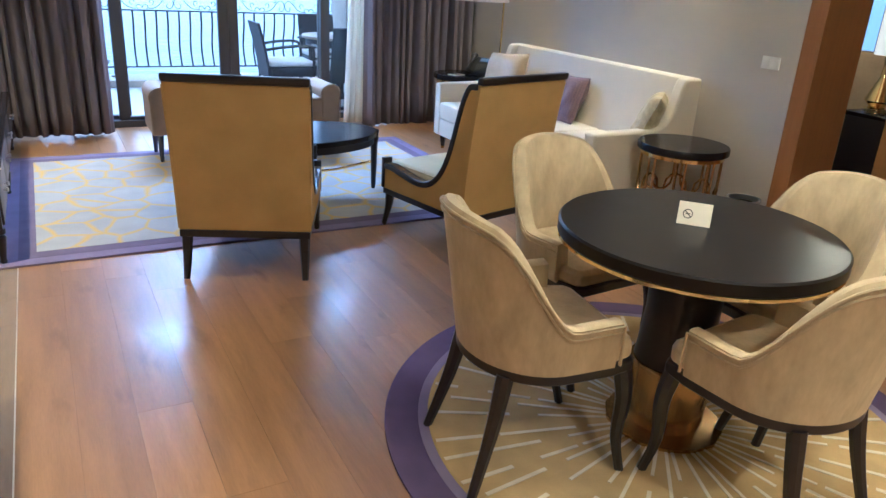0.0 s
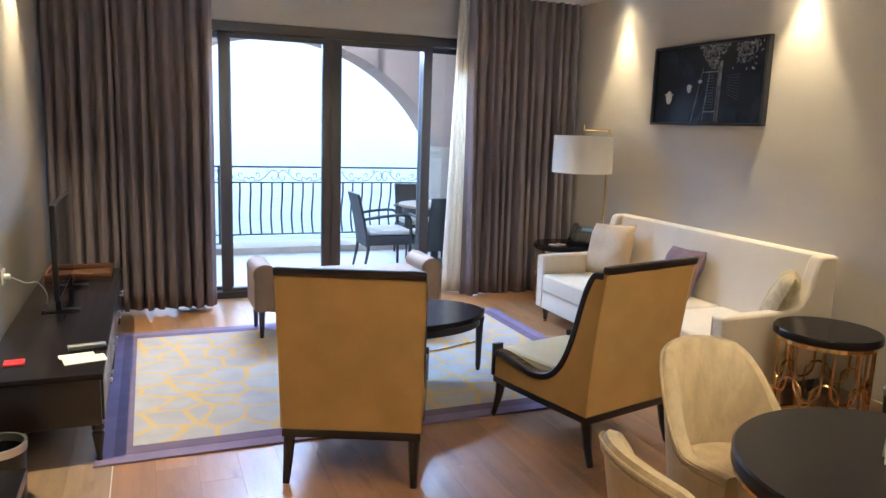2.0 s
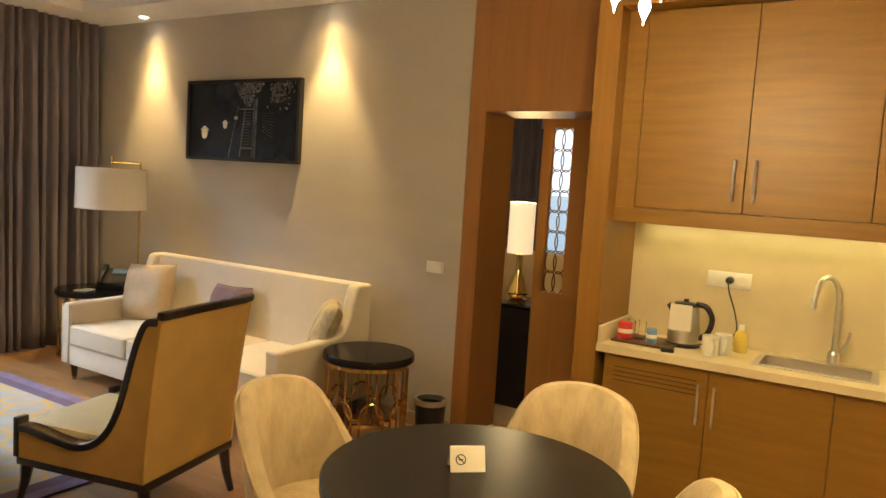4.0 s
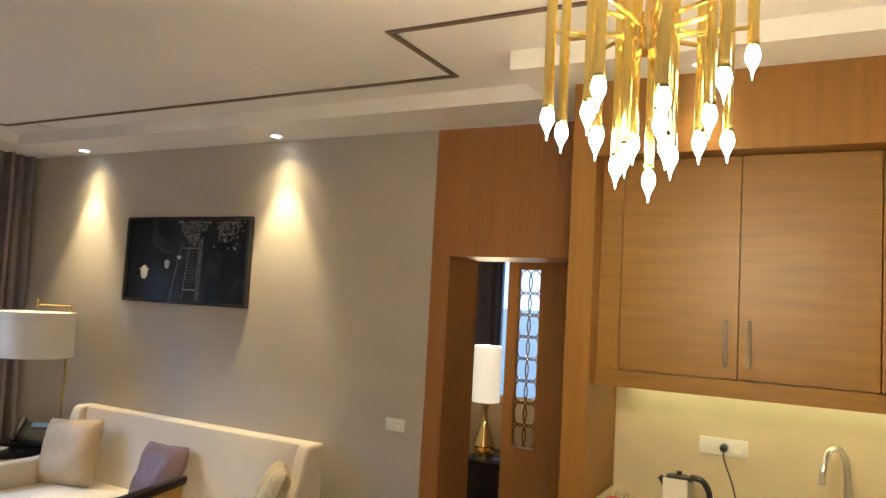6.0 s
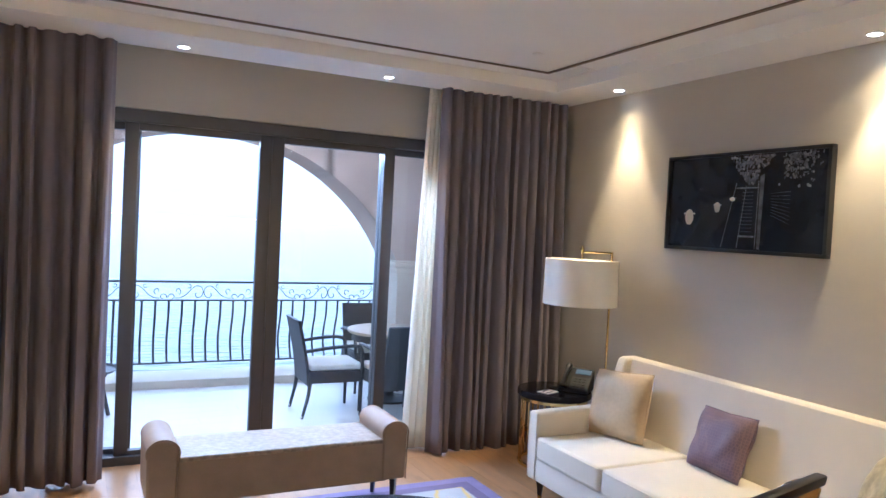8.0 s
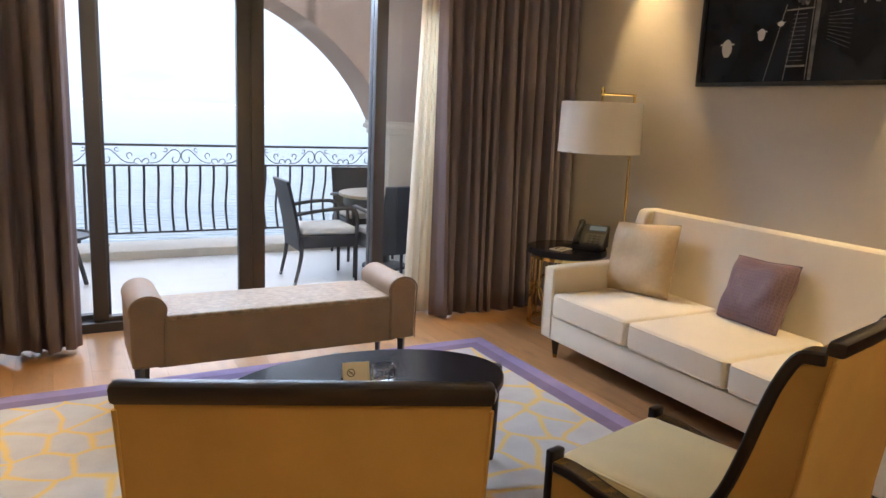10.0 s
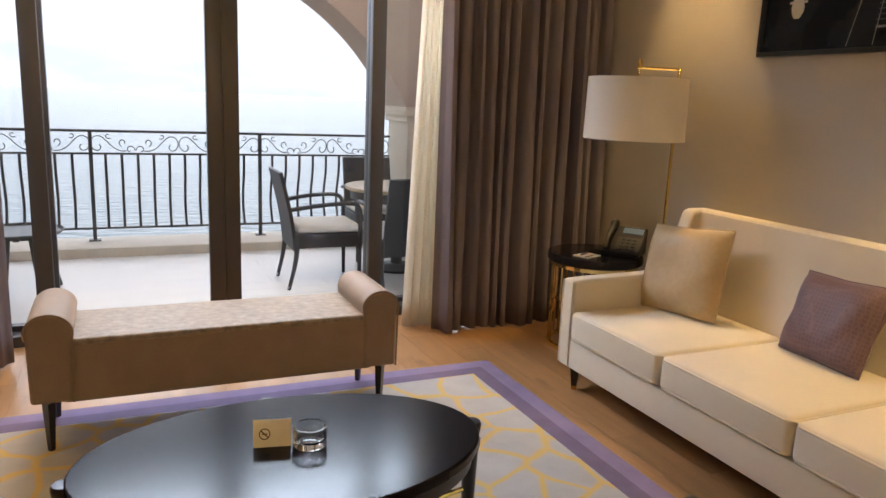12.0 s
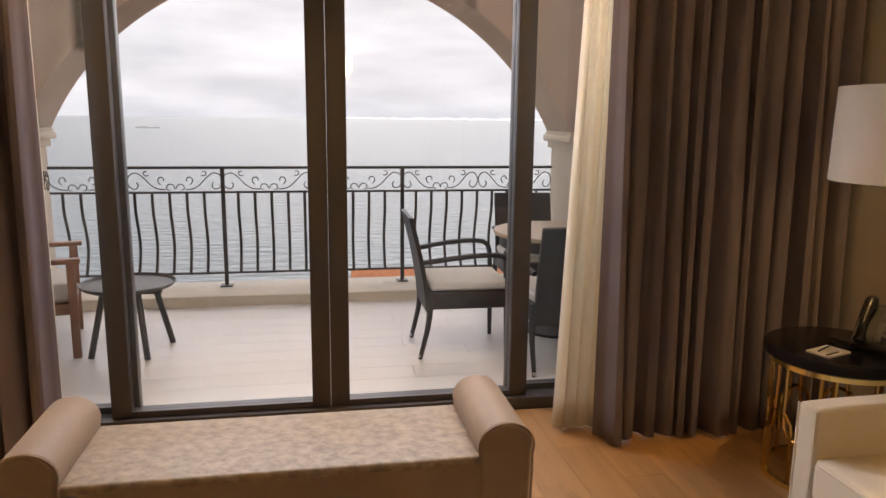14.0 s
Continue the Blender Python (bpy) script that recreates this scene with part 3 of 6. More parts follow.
for sx, sy in SPOTS:
    sz = ZC if sy < 0 else ZS
    downlight(sx, sy, sz)
    near_wall = sx > 3.9 or sx < 0
    power = SPOT_W * (2.2 if sx < 0 else 0.95 if near_wall else 0.15 if sx > 3 else 2.0 if sy < 0 else 0.48)
    tgt = (sx + (-0.12 if sx > 4 else -0.03), sy, 0) if near_wall else (sx - (0.25 if sx > 3 else 0), sy + (0.3 if sy < 0 else 0.0 if sy > 7 else 0.03), 0.3)
    lamp("spot_lamp", "SPOT", (sx, sy, sz - 0.012), power, AMBER if sy > 3 else WARM, size=0.035, aim=tgt, cone=74 if sx < 0 else 58 if near_wall else 100, blend=0.6 if sx > 3.9 else 1.0)
    if sx > 4:
        lamp("spot_spill", "SPOT", (sx, sy, sz - 0.014), SPOT_W * 0.14, AMBER, size=0.035, aim=tgt, cone=118, blend=1.0)

t = thing("smoke_detector", pose(1.97, 5.02, ZC) @ Matrix.Scale(1.25, 4), "white round ceiling smoke detector with a side sensor", "smoke detector")
part("base", L([(0.0, -0.012), (0.055, -0.012), (0.06, 0), (0, 0)], seg=28), WHITE, t)
part("dome", L([(0.0, -0.048), (0.02, -0.047), (0.034, -0.036), (0.04, -0.024), (0.05, -0.012), (0, -0.012)], seg=28), WHITE, t)
part("vent_ring", L([(0.039, -0.030), (0.043, -0.030), (0.045, -0.025), (0.041, -0.025)], seg=28), BLACKPL, t)
part("side_sensor", B(-0.085, -0.045, -0.012, 0.012, -0.012, -0.001, bevel=0.003), WHITE, t)
for sx, sy in ((3.24, 3.83), (3.26, 6.2), (0.5, 6.13)):
    t = thing("sprinkler_cover", pose(sx, sy, ZC), "flat white round sprinkler cover on the ceiling", "sprinkler", "sprinkler covers")
    part("plate", L([(0, -0.006), (0.036, -0.006), (0.04, -0.003), (0.04, 0), (0, 0)], seg=28), WHITE, t)
t = thing("ceiling_vent", pose(3.74, 6.45, ZC), "slim linear air vent in the ceiling border", "air vent")
part("frame", B(-0.06, 0.06, -0.13, 0.13, -0.006, -0.001), PLASTER, t)
for k in range(4):
    part("slat", B(-0.045 + k * 0.024, -0.030 + k * 0.024, -0.12, 0.12, -0.010, -0.006), WHITE, t)

# ---- picture and switch on the east wall ----
t = thing("picture", pose(XE, 5.385, 2.026), "black-framed dark night photograph with pale spots and foliage", "picture")
PW, PH = 0.615, 0.315
part("frame_bar", B(-0.045, -0.002, -PW, PW, PH - 0.022, PH, bevel=0.002), BLACKPL, t)
part("frame_bar", B(-0.045, -0.002, -PW, PW, -PH, -PH + 0.022, bevel=0.002), BLACKPL, t)
part("frame_bar", B(-0.045, -0.002, -PW, -PW + 0.022, -PH + 0.022, PH - 0.022), BLACKPL, t)
part("frame_bar", B(-0.045, -0.002, PW - 0.022, PW, -PH + 0.022, PH - 0.022), BLACKPL, t)
photo = part("photograph", B(-0.030, -0.006, -PW + 0.02, PW - 0.02, -PH + 0.02, PH - 0.02), PHOTO, t)


def blob(bm, u, v, ru, rv, seed, k=16, x=-0.0318, rough=0.25):
    rng = random.Random(seed)
    prism(bm, [(u + ru * (1 + rng.uniform(-rough, rough)) * math.cos(a), v + rv * (1 + rng.uniform(-rough, rough)) * math.sin(a)) for a in (2 * math.pi * i / k for i in range(k))], "x", x, -0.029)


for u, v, ru, rv in ((0.41, -0.095, 0.036, 0.052), (0.175, -0.03, 0.024, 0.034), (0.055, 0.02, 0.020, 0.014)):
    bm = bmesh.new()
    blob(bm, u, v, ru, rv, int(u * 100), rough=0.08)
    prism(bm, [(u - ru * 1.4, v + rv * 0.35), (u + ru * 1.3, v + rv * 0.35), (u + ru * 1.3, v + rv * 0.55), (u - ru * 1.4, v + rv * 0.55)], "x", -0.0316, -0.029)
    part("pale_shape", bm, PHOTOW, photo)
bm, bmw = bmesh.new(), bmesh.new()
rng = random.Random(4)
for i in range(420):
    if i < 260:
        v = 0.285 - 0.17 * rng.random() ** 1.3
        half = 0.17 * (v - 0.09) / 0.195
        u = -0.075 + rng.uniform(-1, 1) * half
    else:
        u, v = rng.gauss(-0.41, 0.06), 0.285 - abs(rng.gauss(0, 0.075))
    if v > 0.07 and -0.585 < u:
        blob(bmw if rng.random() < 0.3 else bm, u, min(v, 0.28), rng.uniform(0.003, 0.011), rng.uniform(0.003, 0.011), i, 6, -0.0316 - i * 2e-6, 0.5)
part("foliage_print", bm, PHOTOG, photo)["kind"] = "stuff"
part("bright_foliage_print", bmw, PHOTOL, photo)["kind"] = "stuff"
bm = bmesh.new()
for u0, v0, u1, v1 in ((0.03, 0.12, 0.13, -0.285), (-0.045, 0.10, 0.005, -0.285), (-0.135, 0.13, -0.13, -0.285)):
    prism(bm, [(u0 - 0.0016, v0), (u0 + 0.0016, v0), (u1 + 0.0016, v1), (u1 - 0.0016, v1)], "x", -0.0315, -0.029)
for v, u0, u1, h in ((0.085, -0.14, 0.03, 0.007), (-0.215, -0.12, 0.0, 0.010)):
    prism(bm, [(u0, v), (u1, v), (u1, v + h), (u0, v + h)], "x", -0.0314, -0.029)
part("ladder_print", bm, PHOTOL, photo)
bm = bmesh.new()
for k in range(12):
    v = 0.06 - k * 0.022
    prism(bm, [(-0.10, v), (-0.02 + k * 0.002, v), (-0.02 + k * 0.002, v + 0.003), (-0.10, v + 0.003)], "x", -0.0313, -0.029)
for k in range(9):
    prism(bm, [(-0.23, 0.05 - k * 0.016), (-0.36, 0.06 - k * 0.024), (-0.36, 0.062 - k * 0.024), (-0.23, 0.052 - k * 0.016)], "x", -0.0312, -0.029)
prism(bm, [(-0.145, 0.16), (-0.175, 0.17), (-0.165, -0.285), (-0.145, -0.285)], "x", -0.0311, -0.029)
part("rung_print", bm, PHOTOG, photo)
t = thing("light_switch", pose(XE, 3.548, 1.086), "white double light switch plate on the wall", "light switch")
part("plate", B(-0.009, -0.001, -0.066, 0.066, -0.038, 0.038, bevel=0.003), WHITE, t)
for yy in (-0.031, 0.031):
    part("rocker", B(-0.013, -0.009, yy - 0.026, yy + 0.026, -0.029, 0.029, bevel=0.002), WHITE, t)

# ---- carpets ----
t = thing("carpet", pose(0, 0, 0), "grey carpet with gold net pattern and purple border", "carpet")
CX0, CX1, CY0, CY1 = -0.02, 3.17, 4.37, 6.63


def ring_rect(x0, x1, y0, y1, w, z0, z1):
    bm = B(x0, x1, y0, y0 + w, z0, z1)
    box(bm, x0, x1, y1 - w, y1, z0, z1)
    box(bm, x0, x0 + w, y0 + w, y1 - w, z0, z1)
    box(bm, x1 - w, x1, y0 + w, y1 - w, z0, z1)
    return bm


part("outer_border", ring_rect(CX0, CX1, CY0, CY1, 0.085, 0, 0.011), RUGOUT, t, "lilac outer border")
part("inner_border", ring_rect(CX0 + 0.085, CX1 - 0.085, CY0 + 0.085, CY1 - 0.085, 0.085, 0, 0.012), RUGIN, t, "grey-purple inner band")
part("field", B(CX0 + 0.17, CX1 - 0.17, CY0 + 0.17, CY1 - 0.17, 0, 0.013), CARPET, t)
DX, DY = 2.15, 2.02
t = thing("round_carpet", pose(DX, DY, 0), "round ochre carpet with pale rays and purple rim", "carpet")
part("rim", L([(0.0, 0), (1.02, 0), (1.02, 0.010), (1.01, 0.012), (0.0, 0.012)], seg=96), PURPLE, t, "purple rim")
part("inner_ring", L([(0.0, 0.012), (0.90, 0.012), (0.90, 0.0135), (0.0, 0.0135)], seg=96), LILAC, t, "lilac ring")
part("centre", L([(0.0, 0.0135), (0.865, 0.0135), (0.862, 0.016), (0.0, 0.016)], seg=96), OCHRECARPET, t)
bm = bmesh.new()
rng = random.Random(11)
for k in range(44):
    a = 2 * math.pi * k / 44 + rng.uniform(-0.035, 0.035)
    r = rng.uniform(0.12, 0.22)
    while r < 0.84:
        r2 = min(0.855, r + rng.uniform(0.15, 0.45))
        w = 0.0050 + 0.0045 * r
        d, p = Vector((math.cos(a), math.sin(a), 0)), Vector((-math.sin(a), math.cos(a), 0))
        q = [d * r - p * w, d * r2 - p * w, d * r2 + p * w, d * r + p * w]
        lo, hi = [bm.verts.new((*v.xy, 0.016)) for v in q], [bm.verts.new((*v.xy, 0.0185)) for v in q]
        bm.faces.new(hi)
        for i in range(4):
            bm.faces.new((lo[i], lo[(i + 1) % 4], hi[(i + 1) % 4], hi[i]))
        r = r2 + rng.uniform(0.02, 0.12)
ob = part("ray_pattern", bm, RAYS, t, "pale radiating lines")
ob["kind"] = "stuff"


# ---- armchairs ----
def flare(bm):
    """Widens the chair's back towards the top and leans it a little."""
    for v in bm.verts:
        k = max(0.0, (v.co.z - 0.25) / 0.75)
        if v.co.y < 0.1:
            v.co.x *= 1 + 0.025 * k
            v.co.y -= 0.065 * k * k
    return bm


def armchair(m):
    """A high-backed chair with a dark show-wood edge sweeping from the arms to the top; it faces +y."""
    t = thing("armchair", m, "ochre upholstered high-back armchair with dark wood edging", "armchair", "lounge armchairs")
    W = 0.318
    prof = smooth_line([(0.372, 0.405), (0.30, 0.405), (0.18, 0.385), (0.06, 0.372), (-0.04, 0.395), (-0.115, 0.46), (-0.165, 0.56), (-0.195, 0.68), (-0.215, 0.80), (-0.235, 0.90), (-0.268, 0.975), (-0.335, 0.990)], 4)
    prof = [(p.x, p.y) for p in (Vector((q[0], q[1])) for q in prof)]
    side = prof + [(-0.35, 0.985), (-0.345, 0.62), (-0.33, 0.25), (0.372, 0.25)]
    for s in (-1, 1):
        x0, x1 = sorted((s * (W - 0.055), s * W))
        part("side_panel", flare(PR(side, "x", x0, x1)), GOLDVELVET, t, bevel=0.004)
        part("edge_rail", flare(band(bmesh.new(), prof[::-1], "x", x0 - 0.006, x1 + 0.006, -0.034)), DARK, t, "dark wood edge rail", bevel=0.006)
        part("front_post", B(x0 - 0.004, x1 + 0.004, 0.372, 0.402, 0.25, 0.438, bevel=0.006), DARK, t, "dark wood")
        part("piping", TB([(s * (W + 0.001) * (1 + 0.025 * (z - 0.25) / 0.75), y - 0.065 * ((z - 0.25) / 0.75) ** 2, z) for y, z in [(-0.338, 0.26), (-0.344, 0.45), (-0.351, 0.62), (-0.354, 0.80), (-0.356, 0.97)]], 0.005, 6), GOLDVELVET, t)
    part("back_panel", flare(PR([(-0.352, 0.985), (-0.345, 0.62), (-0.33, 0.25), (-0.24, 0.25), (-0.19, 0.55), (-0.215, 0.80), (-0.26, 0.95)], "x", -W + 0.054, W - 0.054)), GOLDVELVET, t, bevel=0.004)
    part("back_cover", flare(PR([(-0.356, 0.985), (-0.351, 0.62), (-0.336, 0.25), (-0.331, 0.25), (-0.3455, 0.62), (-0.3505, 0.985)], "x", -W, W)), GOLDVELVET, t)
    part("top_rail", flare(B(-W - 0.006, W + 0.006, -0.372, -0.326, 0.982, 1.022, bevel=0.011)), DARK, t, "dark wood top rail")
    part("base_rail", B(-W, W, -0.345, 0.385, 0.215, 0.252, bevel=0.005), DARK, t, "dark wood base rail")
    part("seat", B(-W + 0.056, W - 0.056, -0.2, 0.395, 0.255, 0.415, bevel=0.03, seg=3), CREAMSEAT, t, "pale yellow seat cushion")
    part("seat_piping", TB([(-W + 0.075, 0.39, 0.385), (-W + 0.06, 0.36, 0.402), (-W + 0.06, -0.15, 0.402)], 0.004, 6), CREAMSEAT, t)
    for s in (-1, 1):
        part("front_leg", TB(smooth_line([(s * (W - 0.03), 0.35, 0.22), (s * (W - 0.028), 0.36, 0.13), (s * (W - 0.025), 0.40, 0.0)], 4), [0.028, 0.027, 0.026, 0.024, 0.022, 0.02, 0.018, 0.017, 0.016], 8), DARK, t)
        part("rear_leg", TB([(s * (W - 0.03), -0.315, 0.22), (s * (W - 0.028), -0.335, 0.1), (s * (W - 0.025), -0.365, 0.0)], [0.028, 0.022, 0.016], 8), DARK, t)
    return t


ca = armchair(Matrix.Identity(4))
lx, ly = 0.786, 3.964
rx_, ry_ = 1.367, 3.715
ang = math.degrees(math.atan2(ry_ - ly, rx_ - lx))
mid = Vector(((lx + rx_) / 2, (ly + ry_) / 2, 0))
fwd = Matrix.Rotation(radians(ang), 4, "Z") @ Vector((0, 1, 0))
ca.matrix_basis = pose(*(mid + fwd * 0.36), 0, 0, ang)
angb = 13.0
midb = Vector((2.527, 3.705, 0))
fwdb = Matrix.Rotation(radians(angb), 4, "Z") @ Vector((0, 1, 0))
copy_thing(ca, pose(*(midb + fwdb * 0.365), 0, 0, angb))


# ---- dining chairs ----
def dining_chair(m):
    """A tub chair of crushed velvet on dark legs; it faces +y."""
    t = thing("dining_chair", m, "crushed beige velvet tub dining chair with dark wooden legs", "chair", "chairs round the table")
    n = 40

    def ring(a, k):
        """Plan of the shell at angle a from the middle of the back; k 0 at the seat, 1 at the top."""
        ax = abs(a)
        x = math.sin(min(ax, math.pi / 2)) * (0.255 + 0.040 * k) * (1 if a > 0 else -1)
        y = -math.cos(min(ax, math.pi / 2)) * (0.23 + 0.075 * k) - 0.01
        if ax > math.pi / 2:
            y += (ax - math.pi / 2) * 0.27
            x *= 1 - 0.05 * (ax - math.pi / 2)
        return x, y

    def top(a):
        ax = abs(a)
        u = min(1, max(0, (ax - 0.62) / 0.98))
        u = u * u * (3 - 2 * u)
        return 0.888 - 0.028 * min(1.0, ax / 0.70) ** 2 - 0.282 * u + 0.010 * max(0, ax - 1.75)

    bm = bmesh.new()
    lim = 2.18
    cols = []
    for i in range(n + 1):
        a = -lim + 2 * lim * i / n
        zt = top(a)
        thick = 0.052
        col = []
        for k, kk in ((0, 0.0), (1, 0.3), (2, 0.6), (3, 0.85), (4, 0.97)):
            z = 0.425 + (zt - 0.425) * kk
            x, y = ring(a, kk * (zt - 0.425) / 0.46)
            col.append((x, y, z))
        xo, yo = ring(a, (zt - 0.425) / 0.46)
        d = Vector((-xo, -(yo + 0.01), 0)).normalized() if abs(a) < math.pi / 2 else Vector((-1 if xo > 0 else 1, 0, 0))
        col.append((xo + d.x * 0.012, yo + d.y * 0.012, zt))
        col.append((xo + d.x * 0.040, yo + d.y * 0.040, zt - 0.003))
        for kk in (0.95, 0.6, 0.25):
            z = 0.425 + (zt - 0.425) * kk
            x, y = ring(a, kk * (zt - 0.425) / 0.46)
            col.append((x + d.x * thick, y + d.y * thick, z))
        cols.append([bm.verts.new(c) for c in col])
    for a, b in zip(cols, cols[1:]):
        for k in range(len(a) - 1):
            bm.faces.new((a[k], b[k], b[k + 1], a[k + 1]))
        bm.faces.new((a[-1], b[-1], b[0], a[0]))
    bm.faces.new(cols[0])
    bm.faces.new(cols[-1][::-1])
    part("backrest", bm, CRUSHED, t)
    for off, dz in ((0.004, -0.012), (0.003, -0.034)):
        line = []
        for i in range(n + 1):
            a = -lim + 2 * lim * i / n
            x, y = ring(a, (top(a) + dz - 0.425) / 0.46)
            s = 1 + off / 0.27
            line.append((x * s, (y + 0.01) * s - 0.01, top(a) + dz))
        x, y, z = line[-1]
        line = [(-x, y + 0.003, 0.44)] + line + [(x, y + 0.003, 0.44)]
        part("piping", TB(line, 0.0045, 6), CRUSHED, t)
    pts = []
    for i in range(33):
        a = -math.pi / 2 + math.pi * i / 32
        pts.append((math.sin(a) * 0.253, -math.cos(a) * 0.228 - 0.01))
    pts += [(0.245, 0.15), (0.225, 0.235), (0.19, 0.25), (-0.19, 0.25), (-0.225, 0.235), (-0.245, 0.15)]
    part("seat_rail", PR(pts, "z", 0.392, 0.428), DARK, t, "dark wood seat rail", bevel=0.005)
    part("seat", PR([(x * 0.97, y * 0.98) for x, y in pts], "z", 0.428, 0.492), CRUSHED, t, "velvet seat cushion", bevel=0.018)
    for s in (-1, 1):
        part("front_leg", TB(smooth_line([(s * 0.20, 0.215, 0.40), (s * 0.205, 0.235, 0.28), (s * 0.205, 0.23, 0.14), (s * 0.205, 0.265, 0.0)], 3),
                             [0.03, 0.03, 0.028, 0.026, 0.024, 0.021, 0.019, 0.017, 0.016, 0.016], 8), DARK, t)
        part("rear_leg", TB(smooth_line([(s * 0.165, -0.165, 0.40), (s * 0.18, -0.20, 0.22), (s * 0.205, -0.262, 0.0)], 3), [0.028, 0.027, 0.025, 0.023, 0.02, 0.018, 0.016], 8), DARK, t)
    return t


d1 = dining_chair(pose(1.572, 2.10, 0.012, 0, 0, -98))
copy_thing(d1, pose(2.14, 2.59, 0.012, 0, 0, 184))
copy_thing(d1, pose(2.115, 1.595, 0.012, 0, 0, 7))
copy_thing(d1, pose(2.62, 1.96, 0.012, 0, 0, 88))

t = thing("dining_table", pose(DX, DY, 0.0155), "round dark lacquered dining table with brass rim and pedestal", "table")
part("tabletop", L([(0, 0.70), (0.455, 0.70), (0.462, 0.706), (0.462, 0.742), (0.455, 0.749), (0, 0.749)], seg=96), SATINTOP, t)
part("brass_rim", L([(0.34, 0.680), (0.449, 0.683), (0.459, 0.690), (0.457, 0.6995), (0.35, 0.6995)], seg=96), BRASS, t, "polished brass rim")
part("pedestal", L([(0.140, 0.262), (0.135, 0.30), (0.124, 0.45), (0.128, 0.60), (0.15, 0.68), (0, 0.68)], seg=40), DARK, t)
part("pedestal_base", L([(0, 0.0), (0.21, 0.0), (0.21, 0.012), (0.135, 0.02), (0.14, 0.13), (0.155, 0.245), (0.15, 0.262), (0, 0.262)], seg=14), BRASSDK, t, "faceted antique brass base")


def tent_card(m, w, h, lab):
    t = thing("table_sign", m, lab, "sign", "no-smoking signs")
    part("front_leaf", PR([(-0.03, 0.0), (-0.028, 0.0), (0.0, h), (-0.0015, h)], "x", -w / 2, w / 2), PAPER, t)
    part("rear_leaf", PR([(0.03, 0.0), (0.028, 0.0), (0.0, h - 0.001), (0.0015, h)], "x", -w / 2, w / 2), PAPER, t)
    tilt = math.degrees(math.atan2(0.03, h))
    fr = pose(-w * 0.20, -0.0165, h * 0.48, 90 - tilt, 0, 0)
    bm = lathe(bmesh.new(), [(h * 0.185, 0), (h * 0.225, 0), (h * 0.225, 0.0012), (h * 0.185, 0.0012), (h * 0.185, 0)], seg=28)
    part("ring_mark", bm, INK, t, at=fr)
    part("slash_mark", PR([(-h * 0.15, h * 0.12), (-h * 0.12, h * 0.15), (h * 0.15, -h * 0.12), (h * 0.12, -h * 0.15)], "z", 0.0, 0.0011), INK, t, at=fr)
    part("cigarette_mark", B(-h * 0.11, h * 0.11, -h * 0.022, h * 0.022, 0, 0.0009), INK, t, at=fr)
    return t


tent_card(pose(2.165, 2.06, 0.766, 0, 0, -48), 0.108, 0.071, "white folded no-smoking card on the dining table")


# ---- chandelier over the dining table ----
t = thing("chandelier", pose(2.20, 1.655, 0), "brass tube chandelier with glowing glass bulbs", "chandelier")
part("ceiling_plate", L([(0, ZC - 0.03), (0.09, ZC - 0.03), (0.10, ZC - 0.02), (0.10, ZC), (0, ZC)]), BRASS, t)
part("stem", TB([(0, 0, ZC - 0.03), (0, 0, 2.50)], 0.012), BRASS, t)
part("hub", L([(0, 2.43), (0.03, 2.43), (0.036, 2.475), (0.03, 2.52), (0, 2.52)], seg=20), BRASS, t)
rng = random.Random(2)
for k in range(20):
    ringi = 0 if k < 5 else 1 if k < 11 else 2
    cnt, base = ((5, 0), (6, 5), (9, 11))[ringi]
    a = 2 * math.pi * (k - base) / cnt + ringi * 0.35 + rng.uniform(-0.12, 0.12)
    r = (0.07, 0.14, 0.215)[ringi] + rng.uniform(-0.015, 0.015)
    x, y = r * math.cos(a), r * math.sin(a)
    zb = (2.215, 2.265, 2.315)[ringi] + rng.uniform(-0.05, 0.05) + (0.16 if k == 17 else 0.0)
    tb = part("tube", TB([(x, y, zb), (x, y, zb + rng.uniform(0.46, 0.56))], 0.0122, 12), CHANDGOLD, t)
    part("collar", L([(0.0122, -0.004), (0.0136, -0.002), (0.0136, 0.012), (0.0122, 0.014), (0.0122, -0.004)], (x, y, zb), seg=12), CHANDGOLD, tb)
    zr = 2.475 + rng.uniform(-0.03, 0.03)
    part("arm", TB([(0, 0, zr), (x, y, zr + 0.01)], 0.0055, 6), CHANDGOLD, t)
    part("bulb", L([(0, -0.080), (0.0016, -0.070), (0.0036, -0.060), (0.0095, -0.047), (0.0155, -0.034), (0.0165, -0.024), (0.0135, -0.010), (0.009, 0.0), (0, 0.0)], (x, y, zb), seg=16), BULBGLOW, t, "lit flame-shaped glass bulb")
lamp("chandelier_lamp", "POINT", (2.20, 1.655, 2.08), CHANDELIER_W, size=0.16)

# ---- lounge: coffee table, bench, sofa ----
TX, TY, TZ = 1.727, 5.105, 0.012
t = thing("coffee_table", pose(TX, TY, TZ), "oval black-brown coffee table with brass cross stretcher", "table")


def ellipse(a, b, n=72):
    return [(a * math.cos(2 * math.pi * i / n), b * math.sin(2 * math.pi * i / n)) for i in range(n)]


